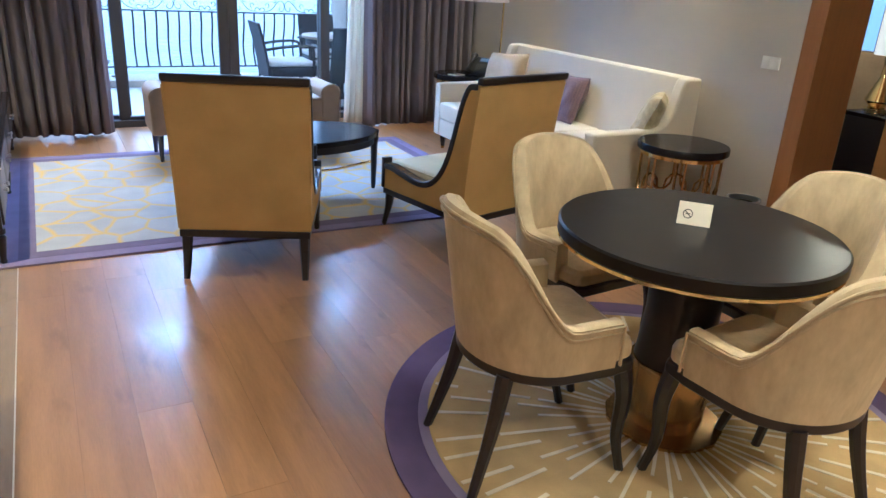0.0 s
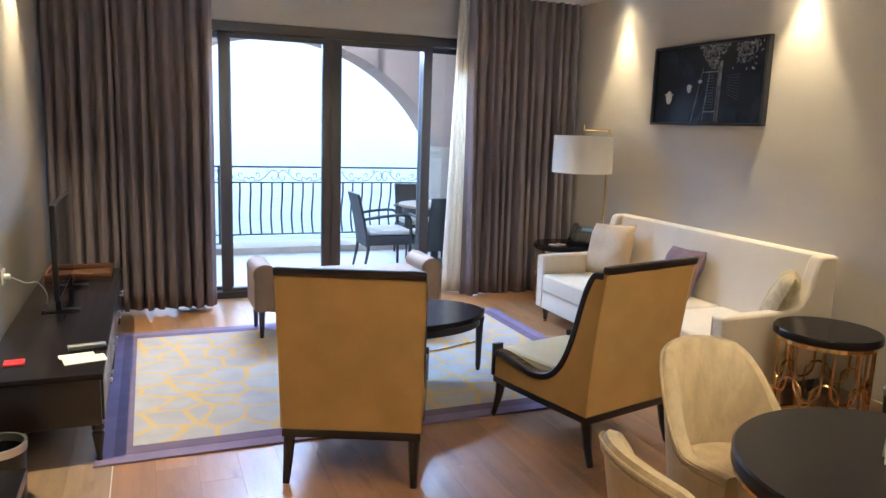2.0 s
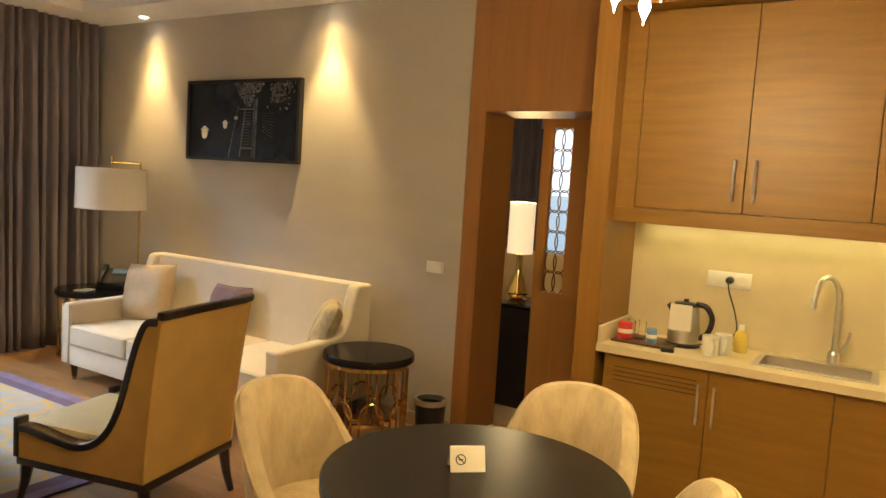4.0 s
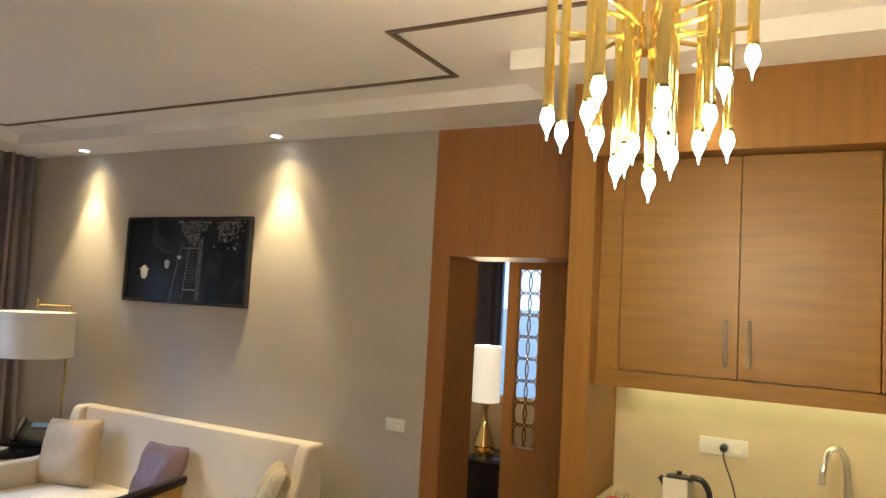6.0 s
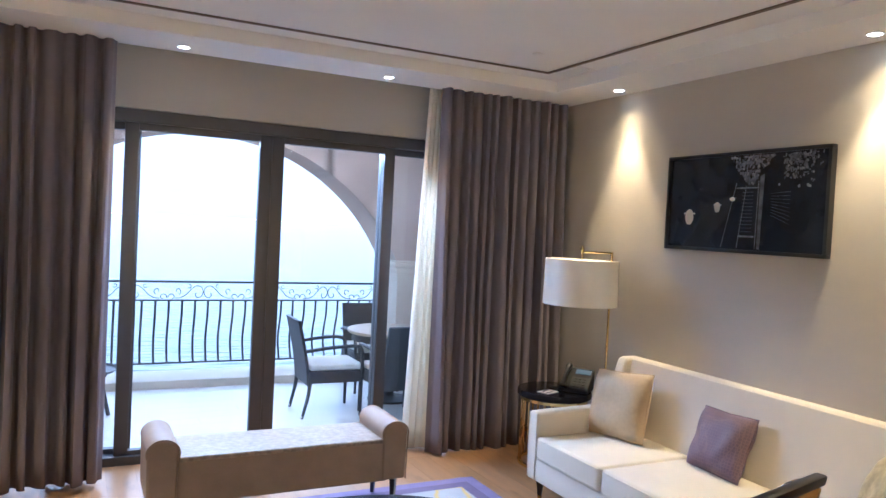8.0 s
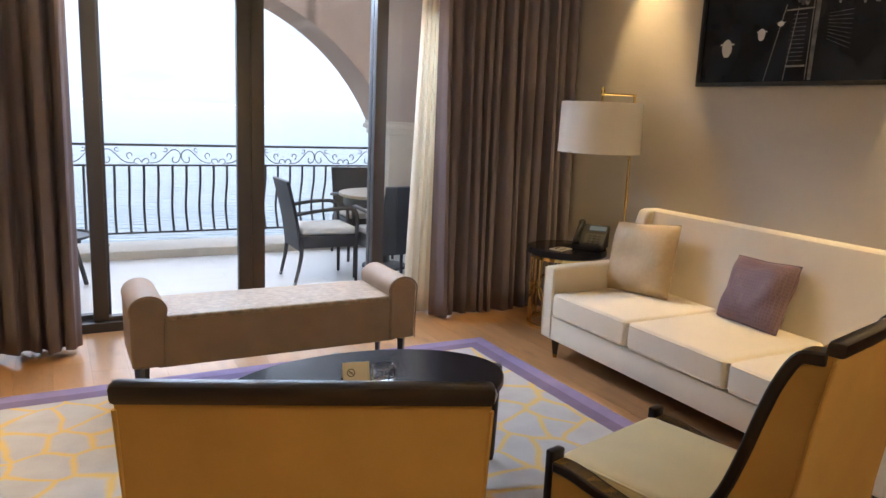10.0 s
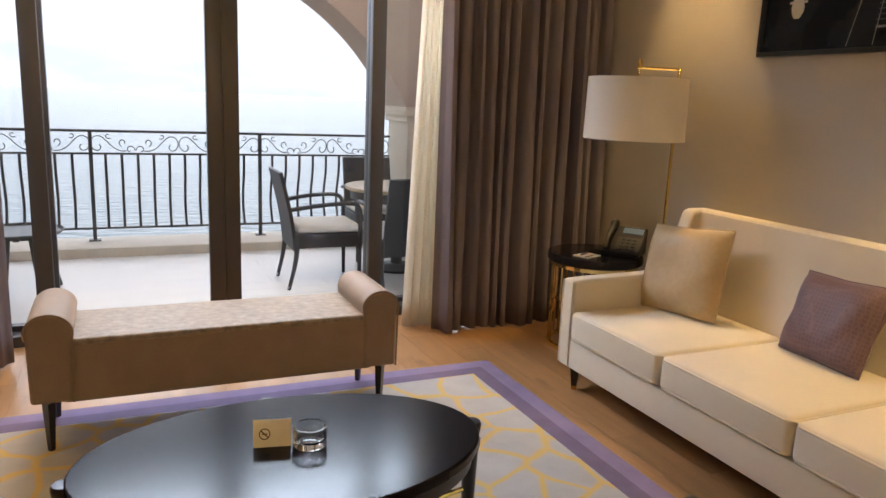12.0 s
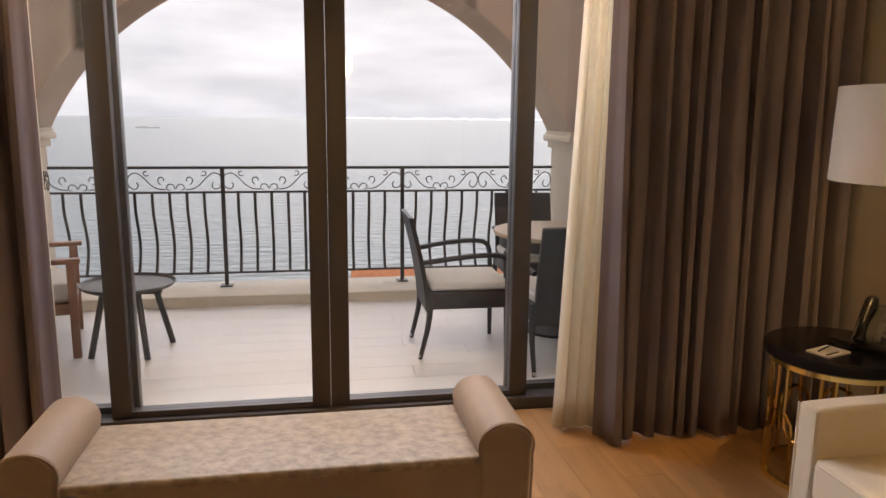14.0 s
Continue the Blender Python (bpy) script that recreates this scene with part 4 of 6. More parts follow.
part("tabletop", PR(ellipse(0.575, 0.36), "z", 0.405, 0.44), DARKTOP, t, bevel=0.006)
part("apron", PR(ellipse(0.555, 0.34), "z", 0.355, 0.405), DARK, t)
for lx_, ly_ in ((-0.575, 0), (0.575, 0), (0, -0.36), (0, 0.36)):
    part("leg", L([(0.013, 0), (0.018, 0.03), (0.026, 0.33), (0.032, 0.36), (0.032, 0.375), (0.026, 0.38), (0.030, 0.405), (0.032, 0.425), (0.027, 0.433), (0, 0.434)], (lx_, ly_, 0), seg=20), DARK, t)
    part("stretcher", TB([(lx_ * 0.97, ly_ * 0.97, 0.20), (lx_ * 0.5, ly_ * 0.5, 0.16), (0, 0, 0.15)], 0.009, 8), BRASS, t, "brass stretcher")
tent_card(pose(1.684, 5.146, TZ + 0.441, 0, 0, -11), 0.105, 0.070, "cream folded no-smoking card on the coffee table")
t = thing("ashtray", pose(1.782, 5.10, TZ + 0.441), "round clear glass ashtray", "ashtray")
part("bowl", L([(0.0, 0.0), (0.046, 0.0), (0.048, 0.004), (0.049, 0.055), (0.047, 0.057), (0.041, 0.056), (0.039, 0.022), (0.030, 0.014), (0.0, 0.017)], seg=40), GLASS, t)

BX0, BX1, BY0, BY1 = 0.965, 2.45, 6.185, 6.62
t = thing("bench", pose((BX0 + BX1) / 2, (BY0 + BY1) / 2, 0.0), "taupe velvet bench with padded arms and dark legs", "bench")
w, d = (BX1 - BX0) / 2, (BY1 - BY0) / 2
part("seat", B(-w + 0.11, w - 0.11, -d + 0.01, d - 0.01, 0.215, 0.466, bevel=0.02, seg=4), BENCHV, t)
# added layer, no separate pad: it carries the sheen of the seat's top
part("seat_top", B(-w + 0.11, w - 0.11, -d + 0.008, d - 0.008, 0.445, 0.477, bevel=0.015, seg=4), BENCHTOP, t, "top of the crushed velvet seat, sheen in its colour")
arm = [(-0.076, 0.0), (0.076, 0.0), (0.080, 0.26)] + [(0.084 * math.cos(a), 0.285 + 0.072 * math.sin(a)) for a in (math.pi * i / 14 for i in range(0, 15))] + [(-0.080, 0.26)]
for s in (-1, 1):
    part("arm", PR([(s * (w - 0.078) + x, 0.225 + z) for x, z in arm], "y", -d, d), BENCHV, t, bevel=0.014)
    part("arm_piping", TB([(s * (w - 0.078) + x * 1.01, -d - 0.001, 0.225 + z) for x, z in arm[1:]], 0.004, 6), BENCHV, t)
    for yy in (-1, 1):
        part("leg", L([(0.013, 0.012), (0.014, 0.02), (0.024, 0.215), (0, 0.215)], (s * (w - 0.06), yy * (d - 0.05), 0), seg=4), DARK, t)

SX0, SX1, SY0, SY1 = 3.365, 4.265, 4.025, 6.235
t = thing("sofa", pose(0, 0, 0), "ivory fabric three-seat sofa with low arms", "sofa")
part("base", B(SX0 + 0.012, SX1 - 0.02, SY0 + 0.06, SY1 - 0.06, 0.12, 0.272, bevel=0.012), SOFAFAB, t)
back = [(4.075, 0.2), (4.262, 0.2), (4.262, 0.907), (4.252, 0.920), (4.165, 0.920), (4.152, 0.908), (4.085, 0.41)]
part("backrest", PR([(x, z) for x, z in back], "y", SY0 + 0.012, SY1 - 0.012), SOFAFAB, t, bevel=0.018)
armp = smooth_line([(3.372, 0.575), (3.50, 0.580), (3.70, 0.582), (3.88, 0.588), (3.975, 0.615), (4.04, 0.70), (4.075, 0.82), (4.105, 0.90), (4.14, 0.918)], 5)
armpoly = [(p.x, p.y) for p in (Vector((q[0], q[1])) for q in armp)] + [(4.255, 0.918), (4.26, 0.12), (3.372, 0.12)]
for y0 in (SY0, SY1 - 0.095):
    part("arm", PR(armpoly, "y", y0, y0 + 0.095), SOFAFAB, t, bevel=0.016)
    part("front_piping", TB([(SX0 + 0.008, y0 + 0.088, 0.13), (SX0 + 0.008, y0 + 0.09, 0.57)], 0.004, 6), SOFAFAB, t)
    part("front_piping", TB([(SX0 + 0.008, y0 + 0.007, 0.13), (SX0 + 0.008, y0 + 0.005, 0.57)], 0.004, 6), SOFAFAB, t)
cw = (SY1 - SY0 - 0.20) / 3
for k in range(3):
    y0 = SY0 + 0.10 + k * cw
    c = part("seat_cushion", B(SX0 - 0.005, 4.09, y0 + 0.004, y0 + cw - 0.004, 0.275, 0.425, bevel=0.03, seg=4), SOFAFAB, t)
    for zz in (0.289, 0.410):
        part("piping", TB([(4.0, y0 + 0.006, zz), (SX0 + 0.02, y0 + 0.006, zz), (SX0 - 0.003, y0 + 0.03, zz), (SX0 - 0.003, y0 + cw - 0.03, zz), (SX0 + 0.02, y0 + cw - 0.006, zz), (4.0, y0 + cw - 0.006, zz)], 0.0045, 6), SOFAFAB, c)
for x in (SX0 + 0.055, SX1 - 0.06):
    for y in (SY0 + 0.06, SY1 - 0.10):
        lg = part("leg", L([(0.019, 0.022), (0.034, 0.125), (0, 0.125)], (x, y, 0), seg=4), DARK, t)
        part("foot_cap", L([(0.0165, 0), (0.0195, 0.0225), (0, 0.0225)], (x, y, 0), seg=4), BRASSDK, lg, "brass foot cap")


def cushion(m, w, h, material, label, seed=1, thick=0.075):
    """A plump square cushion standing on its lower edge; its face looks along -x."""
    bm = bmesh.new()
    n = 26
    rng = random.Random(seed)
    px, py = rng.uniform(0, 6), rng.uniform(0, 6)
    for s in (-1, 1):
        g = []
        for i in range(n + 1):
            row = []
            for j in range(n + 1):
                u, v = 2 * i / n - 1, 2 * j / n - 1
                e = (1 - u ** 4) * (1 - v ** 4)
                pull = 1 - 0.05 * (1 - abs(u)) * abs(v) - 0.05 * (1 - abs(v)) * abs(u)
                f = thick * e ** 0.55 * (1 + 0.10 * math.sin(3 * u + px) * math.cos(2.6 * v + py))
                ray = math.atan2(v + 1.05, u * math.cos(px))
                f += thick * e ** 0.8 * 0.17 * math.sin(9 * ray + px) * abs(math.sin(2.1 * v + py)) * (0.4 + abs(u))
                row.append(bm.verts.new((s * f, u * w / 2 * pull, h / 2 + v * h / 2 * pull)))
            g.append(row)
        for a, b in zip(g, g[1:]):
            for j in range(n):
                bm.faces.new((a[j], a[j + 1], b[j + 1], b[j]) if s > 0 else (a[j], b[j], b[j + 1], a[j + 1]))
    bmesh.ops.remove_doubles(bm, verts=bm.verts[:], dist=0.0008)
    t = thing("cushion", m, label, "cushion", "sofa cushions")
    part("cover", bm, material, t)
    e = [(0, -w / 2, 0.0), (0, w / 2, 0.0), (0, w / 2, h), (0, -w / 2, h)]
    ed = []
    for k in range(4):
        a, b = Vector(e[k]), Vector(e[(k + 1) % 4])
        for q in range(8):
            u = q / 8
            p = a.lerp(b, u)
            c = Vector((0, 0, h / 2))
            ed.append(p + (c - p) * 0.05 * (1 - abs(2 * u - 1)))
    part("piping", TB(ed, 0.004, 6, closed=True), material, t)
    return t


cushion(pose(3.86, 5.945, 0.417, -5, 17, 9), 0.47, 0.46, PILBEIGE, "champagne satin cushion leaning in the sofa corner", 3, 0.085)
cushion(pose(3.95, 5.19, 0.418, -3, 22, -7), 0.43, 0.38, PILPURPLE, "plum patterned cushion leaning on the sofa back", 5)
cushion(pose(3.93, 4.25, 0.425, 0, 22, -48), 0.43, 0.40, PILGREY, "silver-gold brocade cushion in the sofa corner", 9)


# ---- round side tables ----
def side_table(m, label, r=0.272):
    t = thing("side_table", m, label, "side table", "round side tables")
    part("tabletop", L([(0, 0.522), (r, 0.522), (r + 0.012, 0.531), (r + 0.012, 0.562), (r + 0.006, 0.572), (0, 0.572)], seg=64), DARKTOP, t)
    rr = r - 0.025
    part("base_ring", L([(rr - 0.012, 0.0), (rr + 0.012, 0.0), (rr + 0.012, 0.02), (rr - 0.012, 0.02), (rr - 0.012, 0.0)], seg=48), BRASS, t, "brass base ring")
    part("top_ring", L([(rr - 0.014, 0.498), (rr + 0.014, 0.498), (rr + 0.014, 0.5215), (rr - 0.014, 0.5215), (rr - 0.014, 0.498)], seg=48), BRASS, t, "brass top ring")
    n = 8
    for k in range(n):
        a0 = 2 * math.pi * k / n
        half = math.pi / n * 0.74
        for up in (0, 1):
            pts = []
            for q in range(15):
                u = q / 14
                if u < 0.3:
                    da, z = -half, u / 0.3 * 0.22
                elif u > 0.7:
                    da, z = half, (1 - u) / 0.3 * 0.22
                else:
                    th = math.pi * (u - 0.3) / 0.4
                    da, z = -half * math.cos(th), 0.22 + 0.08 * math.sin(th)
                a = a0 + da + (math.pi / n if up else 0)
                zz = 0.50 - z if up else 0.01 + z
                pts.append((rr * math.cos(a), rr * math.sin(a), zz))
            part("arch_bar", TB(pts, 0.0085, 6), BRASSMID, t)
    return t


st = side_table(pose(3.83, 3.70, 0), "round dark-topped side table with polished brass lattice drum")
copy_thing(st, pose(3.93, 6.74, 0))

t = thing("telephone", pose(4.085, 6.675, 0.572, 0, 0, -52), "black desk telephone with tilted display", "telephone")
part("base", PR([(-0.10, 0), (0.085, 0), (0.105, 0.145), (0.090, 0.158), (-0.10, 0.022)], "x", -0.115, 0.115), PHONEPL, t, bevel=0.006)
face = pose(0, -0.10, 0.0225, 35.6, 0, 0)
part("key_panel", B(-0.035, 0.108, 0.012, 0.135, 0, 0.0025, bevel=0.001, seg=1), mat("grey key panel", (0.025, 0.025, 0.028), rough=0.6), t, "dark grey key panel", at=face)
part("display", B(-0.02, 0.10, 0.165, 0.212, 0.0, 0.004), mat("telephone display", (0.10, 0.17, 0.36), rough=0.3), t, "pale blue display", at=face)
part("handset", TB(smooth_line([(-0.078, 0.0, 0.022), (-0.078, 0.035, 0.036), (-0.078, 0.11, 0.044), (-0.078, 0.19, 0.036), (-0.078, 0.228, 0.022)], 4), [0.024, 0.026, 0.025, 0.02, 0.017, 0.016, 0.015, 0.015, 0.015, 0.016, 0.017, 0.02, 0.025, 0.027, 0.027, 0.026, 0.024], 10), BLACKPL, t, at=face)
part("handset_cord", TB([(-0.10 - 0.10 * u + 0.008 * math.cos(60 * u), -0.09 + 0.05 * u, 0.012 + 0.008 * math.sin(60 * u)) for u in (i / 60 for i in range(61))], 0.003, 5), BLACKPL, t)
for k in range(12):
    kx, ky = 0.0 + (k % 3) * 0.034, 0.03 + (k // 3) * 0.028
    part("key", B(kx - 0.012, kx + 0.012, ky - 0.009, ky + 0.009, 0.0025, 0.007, bevel=0.002, seg=1), BLACKPL, t, at=face)
t = thing("notepad", pose(3.82, 6.67, 0.572, 0, 0, 20), "cream notepad with printed lines beside the telephone", "notepad")
part("pages", B(-0.07, 0.07, -0.05, 0.05, 0, 0.006), PAPER, t)
part("print_bar", B(-0.06, 0.02, -0.035, -0.025, 0.006, 0.0068), BRASSDK, t)
part("pencil", TB([(-0.05, 0.01, 0.010), (0.05, 0.03, 0.010)], 0.0035, 6), DARK, t)

# ---- floor lamp ----
t = thing("floor_lamp", pose(0, 0, 0), "brass floor lamp with white drum shade on a bracket", "floor lamp")
part("base", L([(0, 0), (0.13, 0), (0.13, 0.012), (0.02, 0.022), (0, 0.022)], (4.10, 6.36, 0), seg=36), BRASS, t)
part("pole", TB([(4.10, 6.36, 0.02), (4.10, 6.36, 1.657)], 0.0085, 10), BRASS, t)
part("bracket", TB([(4.10, 6.36, 1.650), (3.87, 6.41, 1.650)], 0.0075, 8), BRASS, t)
part("finial", L([(0, 1.56), (0.006, 1.56), (0.006, 1.640), (0.012, 1.645), (0.014, 1.675), (0.008, 1.695), (0, 1.697)], (3.87, 6.41, 0), seg=16), BRASS, t)
sh = part("shade", L([(0.268, 1.27), (0.262, 1.595), (0.258, 1.595), (0.264, 1.27), (0.268, 1.27)], (3.87, 6.41, 0), seg=64), SHADE, t, "white fabric drum shade")
part("shade_ring", L([(0.0, 1.585), (0.258, 1.588), (0.258, 1.590), (0.0, 1.589)], (3.87, 6.41, 0), seg=40), SHADE, sh)
part("bulb_holder", L([(0, 1.40), (0.02, 1.42), (0.03, 1.46), (0.018, 1.50), (0.018, 1.57), (0, 1.57)], (3.87, 6.41, 0), seg=16), WHITE, t)


def bin_(m, r, h, label):
    t = thing("waste_bin", m, label, "waste bin", "waste bins")
    part("body", L([(0, 0), (r * 0.9, 0), (r, h), (r - 0.006, h), (r * 0.86, 0.01), (0, 0.01)], seg=36), BLACKPL, t)
    part("rim", L([(r - 0.008, h - 0.03), (r + 0.003, h - 0.03), (r + 0.005, h + 0.004), (r - 0.008, h + 0.004), (r - 0.008, h - 0.03)], seg=36), STEEL, t, "chrome rim")
    return t


bin_(pose(4.17, 3.44, 0), 0.10, 0.25, "black waste bin with chrome rim beside the wall")
bin_(pose(-0.36, 4.14, 0), 0.11, 0.27, "black waste bin with chrome rim beside the console")

# ---- console, television and desk along the west wall ----
t = thing("console", pose(0, 0, 0), "long black-brown low console with drawers on turned legs", "console")
KX0, KX1, KY0, KY1 = XW + 0.012, 0.04, 4.40, 7.0
part("body", B(KX0, KX1 - 0.015, KY0 + 0.01, KY1 - 0.01, 0.195, 0.42, bevel=0.004), DARK, t)
part("top", B(KX0, KX1, KY0, KY1, 0.42, 0.45, bevel=0.005), DARKTOP, t)
for k in range(4):
    y0 = KY0 + 0.03 + k * (KY1 - KY0 - 0.06) / 4
    dr_ = part("drawer", B(KX1 - 0.015, KX1 - 0.003, y0 + 0.006, y0 + (KY1 - KY0 - 0.06) / 4 - 0.006, 0.21, 0.41, bevel=0.003), DARK, t)
    yc = y0 + (KY1 - KY0 - 0.06) / 8
    part("knob", L([(0.006, 0), (0.006, 0.012), (0.013, 0.018), (0.012, 0.026), (0, 0.028)], seg=14), STEEL, dr_, "small chrome knob", at=pose(KX1 - 0.003, yc - 0.06, 0.32, 0, 90, 0))
    part("knob", L([(0.006, 0), (0.006, 0.012), (0.013, 0.018), (0.012, 0.026), (0, 0.028)], seg=14), STEEL, dr_, "small chrome knob", at=pose(KX1 - 0.003, yc + 0.06, 0.32, 0, 90, 0))
for x in (KX0 + 0.04, KX1 - 0.035):
    for y in (KY0 + 0.04, (KY0 + KY1) / 2, KY1 - 0.04):
        part("leg", L([(0.012, 0), (0.018, 0.02), (0.013, 0.03), (0.026, 0.12), (0.03, 0.15), (0.02, 0.16), (0.03, 0.17), (0.03, 0.195), (0, 0.195)], (x, y, 0), seg=16), DARK, t)
t = thing("television", pose(-0.26, 6.02, 0.45, 0, 0, 0), "flat black television on a stand, seen edge-on", "television")
part("screen_panel", B(-0.018, 0.012, -0.47, 0.47, 0.09, 0.66, bevel=0.004), BLACKPL, t)
part("screen", B(0.012, 0.0135, -0.455, 0.455, 0.105, 0.648), SCREEN, t, "dark glossy screen")
part("back_housing", B(-0.045, -0.018, -0.25, 0.25, 0.12, 0.42, bevel=0.01), BLACKPL, t)
for yy in (-0.36, 0.36):
    part("foot", B(-0.10, 0.11, yy - 0.03, yy + 0.03, 0.0, 0.014, bevel=0.005), BLACKPL, t)
    part("foot_stem", B(-0.02, 0.01, yy - 0.02, yy + 0.02, 0.014, 0.10), BLACKPL, t)
t = thing("leaflets", pose(-0.05, 4.64, 0.45, 0, 0, 12), "pile of cream leaflets and a pen on the console", "leaflets")
part("leaflet", B(-0.10, 0.09, -0.055, 0.055, 0, 0.004), PAPER, t)
part("leaflet", B(-0.11, 0.05, 0.05, 0.11, 0, 0.005), PAPER, t)
single("remote_control", B(-0.09, 0.09, -0.022, 0.022, 0, 0.018, bevel=0.005), BLACKPL, "dark remote control on the console", "remote control", pose(-0.05, 4.80, 0.45, 0, 0, 14))
single("remote_control", B(-0.09, 0.09, -0.02, 0.02, 0, 0.016, bevel=0.005), STEEL, "silver-edged remote control on the console", "remote control", pose(-0.06, 4.86, 0.45, 0, 0, 8))
single("red_card", B(-0.045, 0.045, -0.04, 0.04, 0, 0.012, bevel=0.003), RED, "small red square card box on the console", "card", pose(-0.36, 4.66, 0.45, 0, 0, 4))
t = thing("tray", pose(-0.23, 6.76, 0.45), "brown leather tray at the end of the console", "tray")
part("tray_base", B(-0.22, 0.22, -0.2, 0.2, 0, 0.012, bevel=0.004), LEATHER, t)
for x0, x1, y0, y1 in ((-0.22, 0.22, -0.2, -0.185), (-0.22, 0.22, 0.185, 0.2), (-0.22, -0.205, -0.185, 0.185), (0.205, 0.22, -0.185, 0.185)):
    part("tray_rim", B(x0, x1, y0, y1, 0.012, 0.05, bevel=0.003), LEATHER, t)
part("wicker_ball", L([(0, 0.012), (0.04, 0.02), (0.06, 0.05), (0.05, 0.085), (0, 0.10)], (-0.14, 0.02, 0), seg=20), TEAK, t)
t = thing("wall_socket", pose(XW, 5.35, 0.74), "white wall socket with a plugged-in cable", "socket")
part("plate", B(0.001, 0.01, -0.042, 0.042, -0.042, 0.042, bevel=0.003), WHITE, t)
part("plug", L([(0, 0), (0.018, 0), (0.016, 0.03), (0, 0.032)], seg=14), WHITE, t, at=pose(0.01, 0, 0, 0, 90, 0))
part("cable", TB(smooth_line([(0.035, 0, 0), (0.10, 0.10, -0.06), (0.13, 0.3, -0.10), (0.16, 0.42, -0.2), (0.15, 0.5, -0.28)], 6), 0.004, 6), WHITE, t)
t = thing("desk", pose(0, 0, 0), "black-brown writing desk against the wall", "desk")
part("top", B(XW + 0.012, -0.045, 1.35, 2.80, 0.715, 0.75, bevel=0.004), DARKTOP, t)
part("apron", B(XW + 0.02, -0.07, 1.38, 2.77, 0.60, 0.715), DARK, t)
for x in (XW + 0.05, -0.085):
    for y in (1.41, 2.745):
        part("leg", L([(0.016, 0), (0.028, 0.6), (0, 0.6)], (x, y, 0), seg=4), DARK, t)

# ---- kitchenette ----
KF, KB, KL, KR = 3.68, 4.17, 2.205, -0.2
t = thing("kitchen_surround", pose(0, 0, 0), "golden oak surround of the kitchenette niche", "wall panelling", "", "structure")
part("side_pilaster", B(KF, XE, KL, 2.32, 0, ZS), OAK_V, t, bevel=0.002)
part("side_pilaster", B(KF, XE, KR - 0.12, KR, 0, ZS), OAK_V, t, bevel=0.002)
part("header_panel", B(KF, XE, KR, KL, 2.52, ZS), OAK_V, t, bevel=0.002)
structure("kitchen_back_wall", B(KB, XE, KR, KL, 0, 2.52), STONE, "cream stone splashback of the kitchenette", "wall")
structure("wall_kitchen_side", B(XE - 0.02, XE + 0.4, YS, 2.224, 0, 3.1), WALLPAPER, "plain wall behind the kitchenette", "wall")
YC = [2.105, 1.61, 1.10, 0.59, 0.08]


def bar_handle(bm, x, y, z0, z1):
    tube(bm, [(x, y, z0), (x, y, z1)], 0.006, 8)
    tube(bm, [(x, y, z0 + 0.02), (x + 0.03, y, z0 + 0.02)], 0.005, 6)
    tube(bm, [(x, y, z1 - 0.02), (x + 0.03, y, z1 - 0.02)], 0.005, 6)
    return bm


def cabinet(name, y1, y0, z0, z1, xf, handle_y, hz, label, vents=False):
    t = thing(name, pose(0, 0, 0), label, "cabinet", "kitchenette cabinets")
    part("body", B(xf + 0.022, KB - 0.002, y0 + 0.001, y1 - 0.001, z0, z1), OAK, t)
    d = part("door", B(xf, xf + 0.020, y0 + 0.0016, y1 - 0.0016, z0 + 0.0016, z1 - 0.0016, bevel=0.0012, seg=1), OAK, t)
    part("handle", bar_handle(bmesh.new(), xf - 0.03, handle_y, hz, hz + 0.19), STEEL, d, "slim steel bar handle")
    if vents:
        for zb in (0.80, 0.12):
            for k in range(4):
                # dark strip on the door face, coloured as the shade inside a slot
                part("vent_slot", B(xf - 0.0015, xf + 0.004, y0 + 0.05, y1 - 0.05, zb - k * 0.022 - 0.004, zb - k * 0.022), VENT, d, "ventilation slot as a shade-coloured strip")
    return t


structure("kitchen_light_board", B(3.775, KB - 0.002, KR + 0.002, KL - 0.002, 1.50, 1.573), OAK, "oak board under the wall cabinets", "trim")
structure("kitchen_filler", B(3.79, KB - 0.002, 2.107, KL - 0.002, 1.574, 2.518), OAK, "narrow oak filler beside the wall cabinet", "trim")
for k in range(4):
    hy = YC[k + 1] + 0.045 if k % 2 == 0 else YC[k] - 0.045
    cabinet("wall_cabinet", YC[k], YC[k + 1], 1.575, 2.515, 3.785, hy, 1.63, "golden oak wall cabinet with one flush door")
    hy2 = YC[k + 1] + 0.035 if k % 2 == 0 else YC[k] - 0.035
    cabinet("base_cabinet", YC[k] + 0.06, YC[k + 1] + 0.06, 0.10, 0.855, KF + 0.025, hy2 + 0.06, 0.60, "golden oak base cabinet with one flush door", vents=(k == 0))
structure("kitchen_plinth", B(KF + 0.06, KB - 0.002, KR + 0.002, KL - 0.002, 0, 0.098), OAK, "oak plinth under the base cabinets", "trim")
t = thing("worktop", pose(0, 0, 0), "cream stone worktop with low upstand", "worktop")
SKY0, SKY1, SKX0, SKX1 = 1.02, 1.50, 3.80, 4.08
bm = B(KF, SKX0, KR + 0.002, KL - 0.002, 0.862, 0.90)
box(bm, SKX1, KB - 0.002, KR + 0.002, KL - 0.002, 0.862, 0.90)
box(bm, SKX0, SKX1, KR + 0.002, SKY0, 0.862, 0.90)
box(bm, SKX0, SKX1, SKY1, KL - 0.002, 0.862, 0.90)
part("slab", bm, STONE, t)
part("upstand", B(KF + 0.01, KB - 0.002, KL - 0.022, KL - 0.002, 0.90, 0.985, bevel=0.003), STONE, t)
t = thing("sink", pose(0, 0, 0), "rectangular stainless steel sink with a flat rim", "sink")
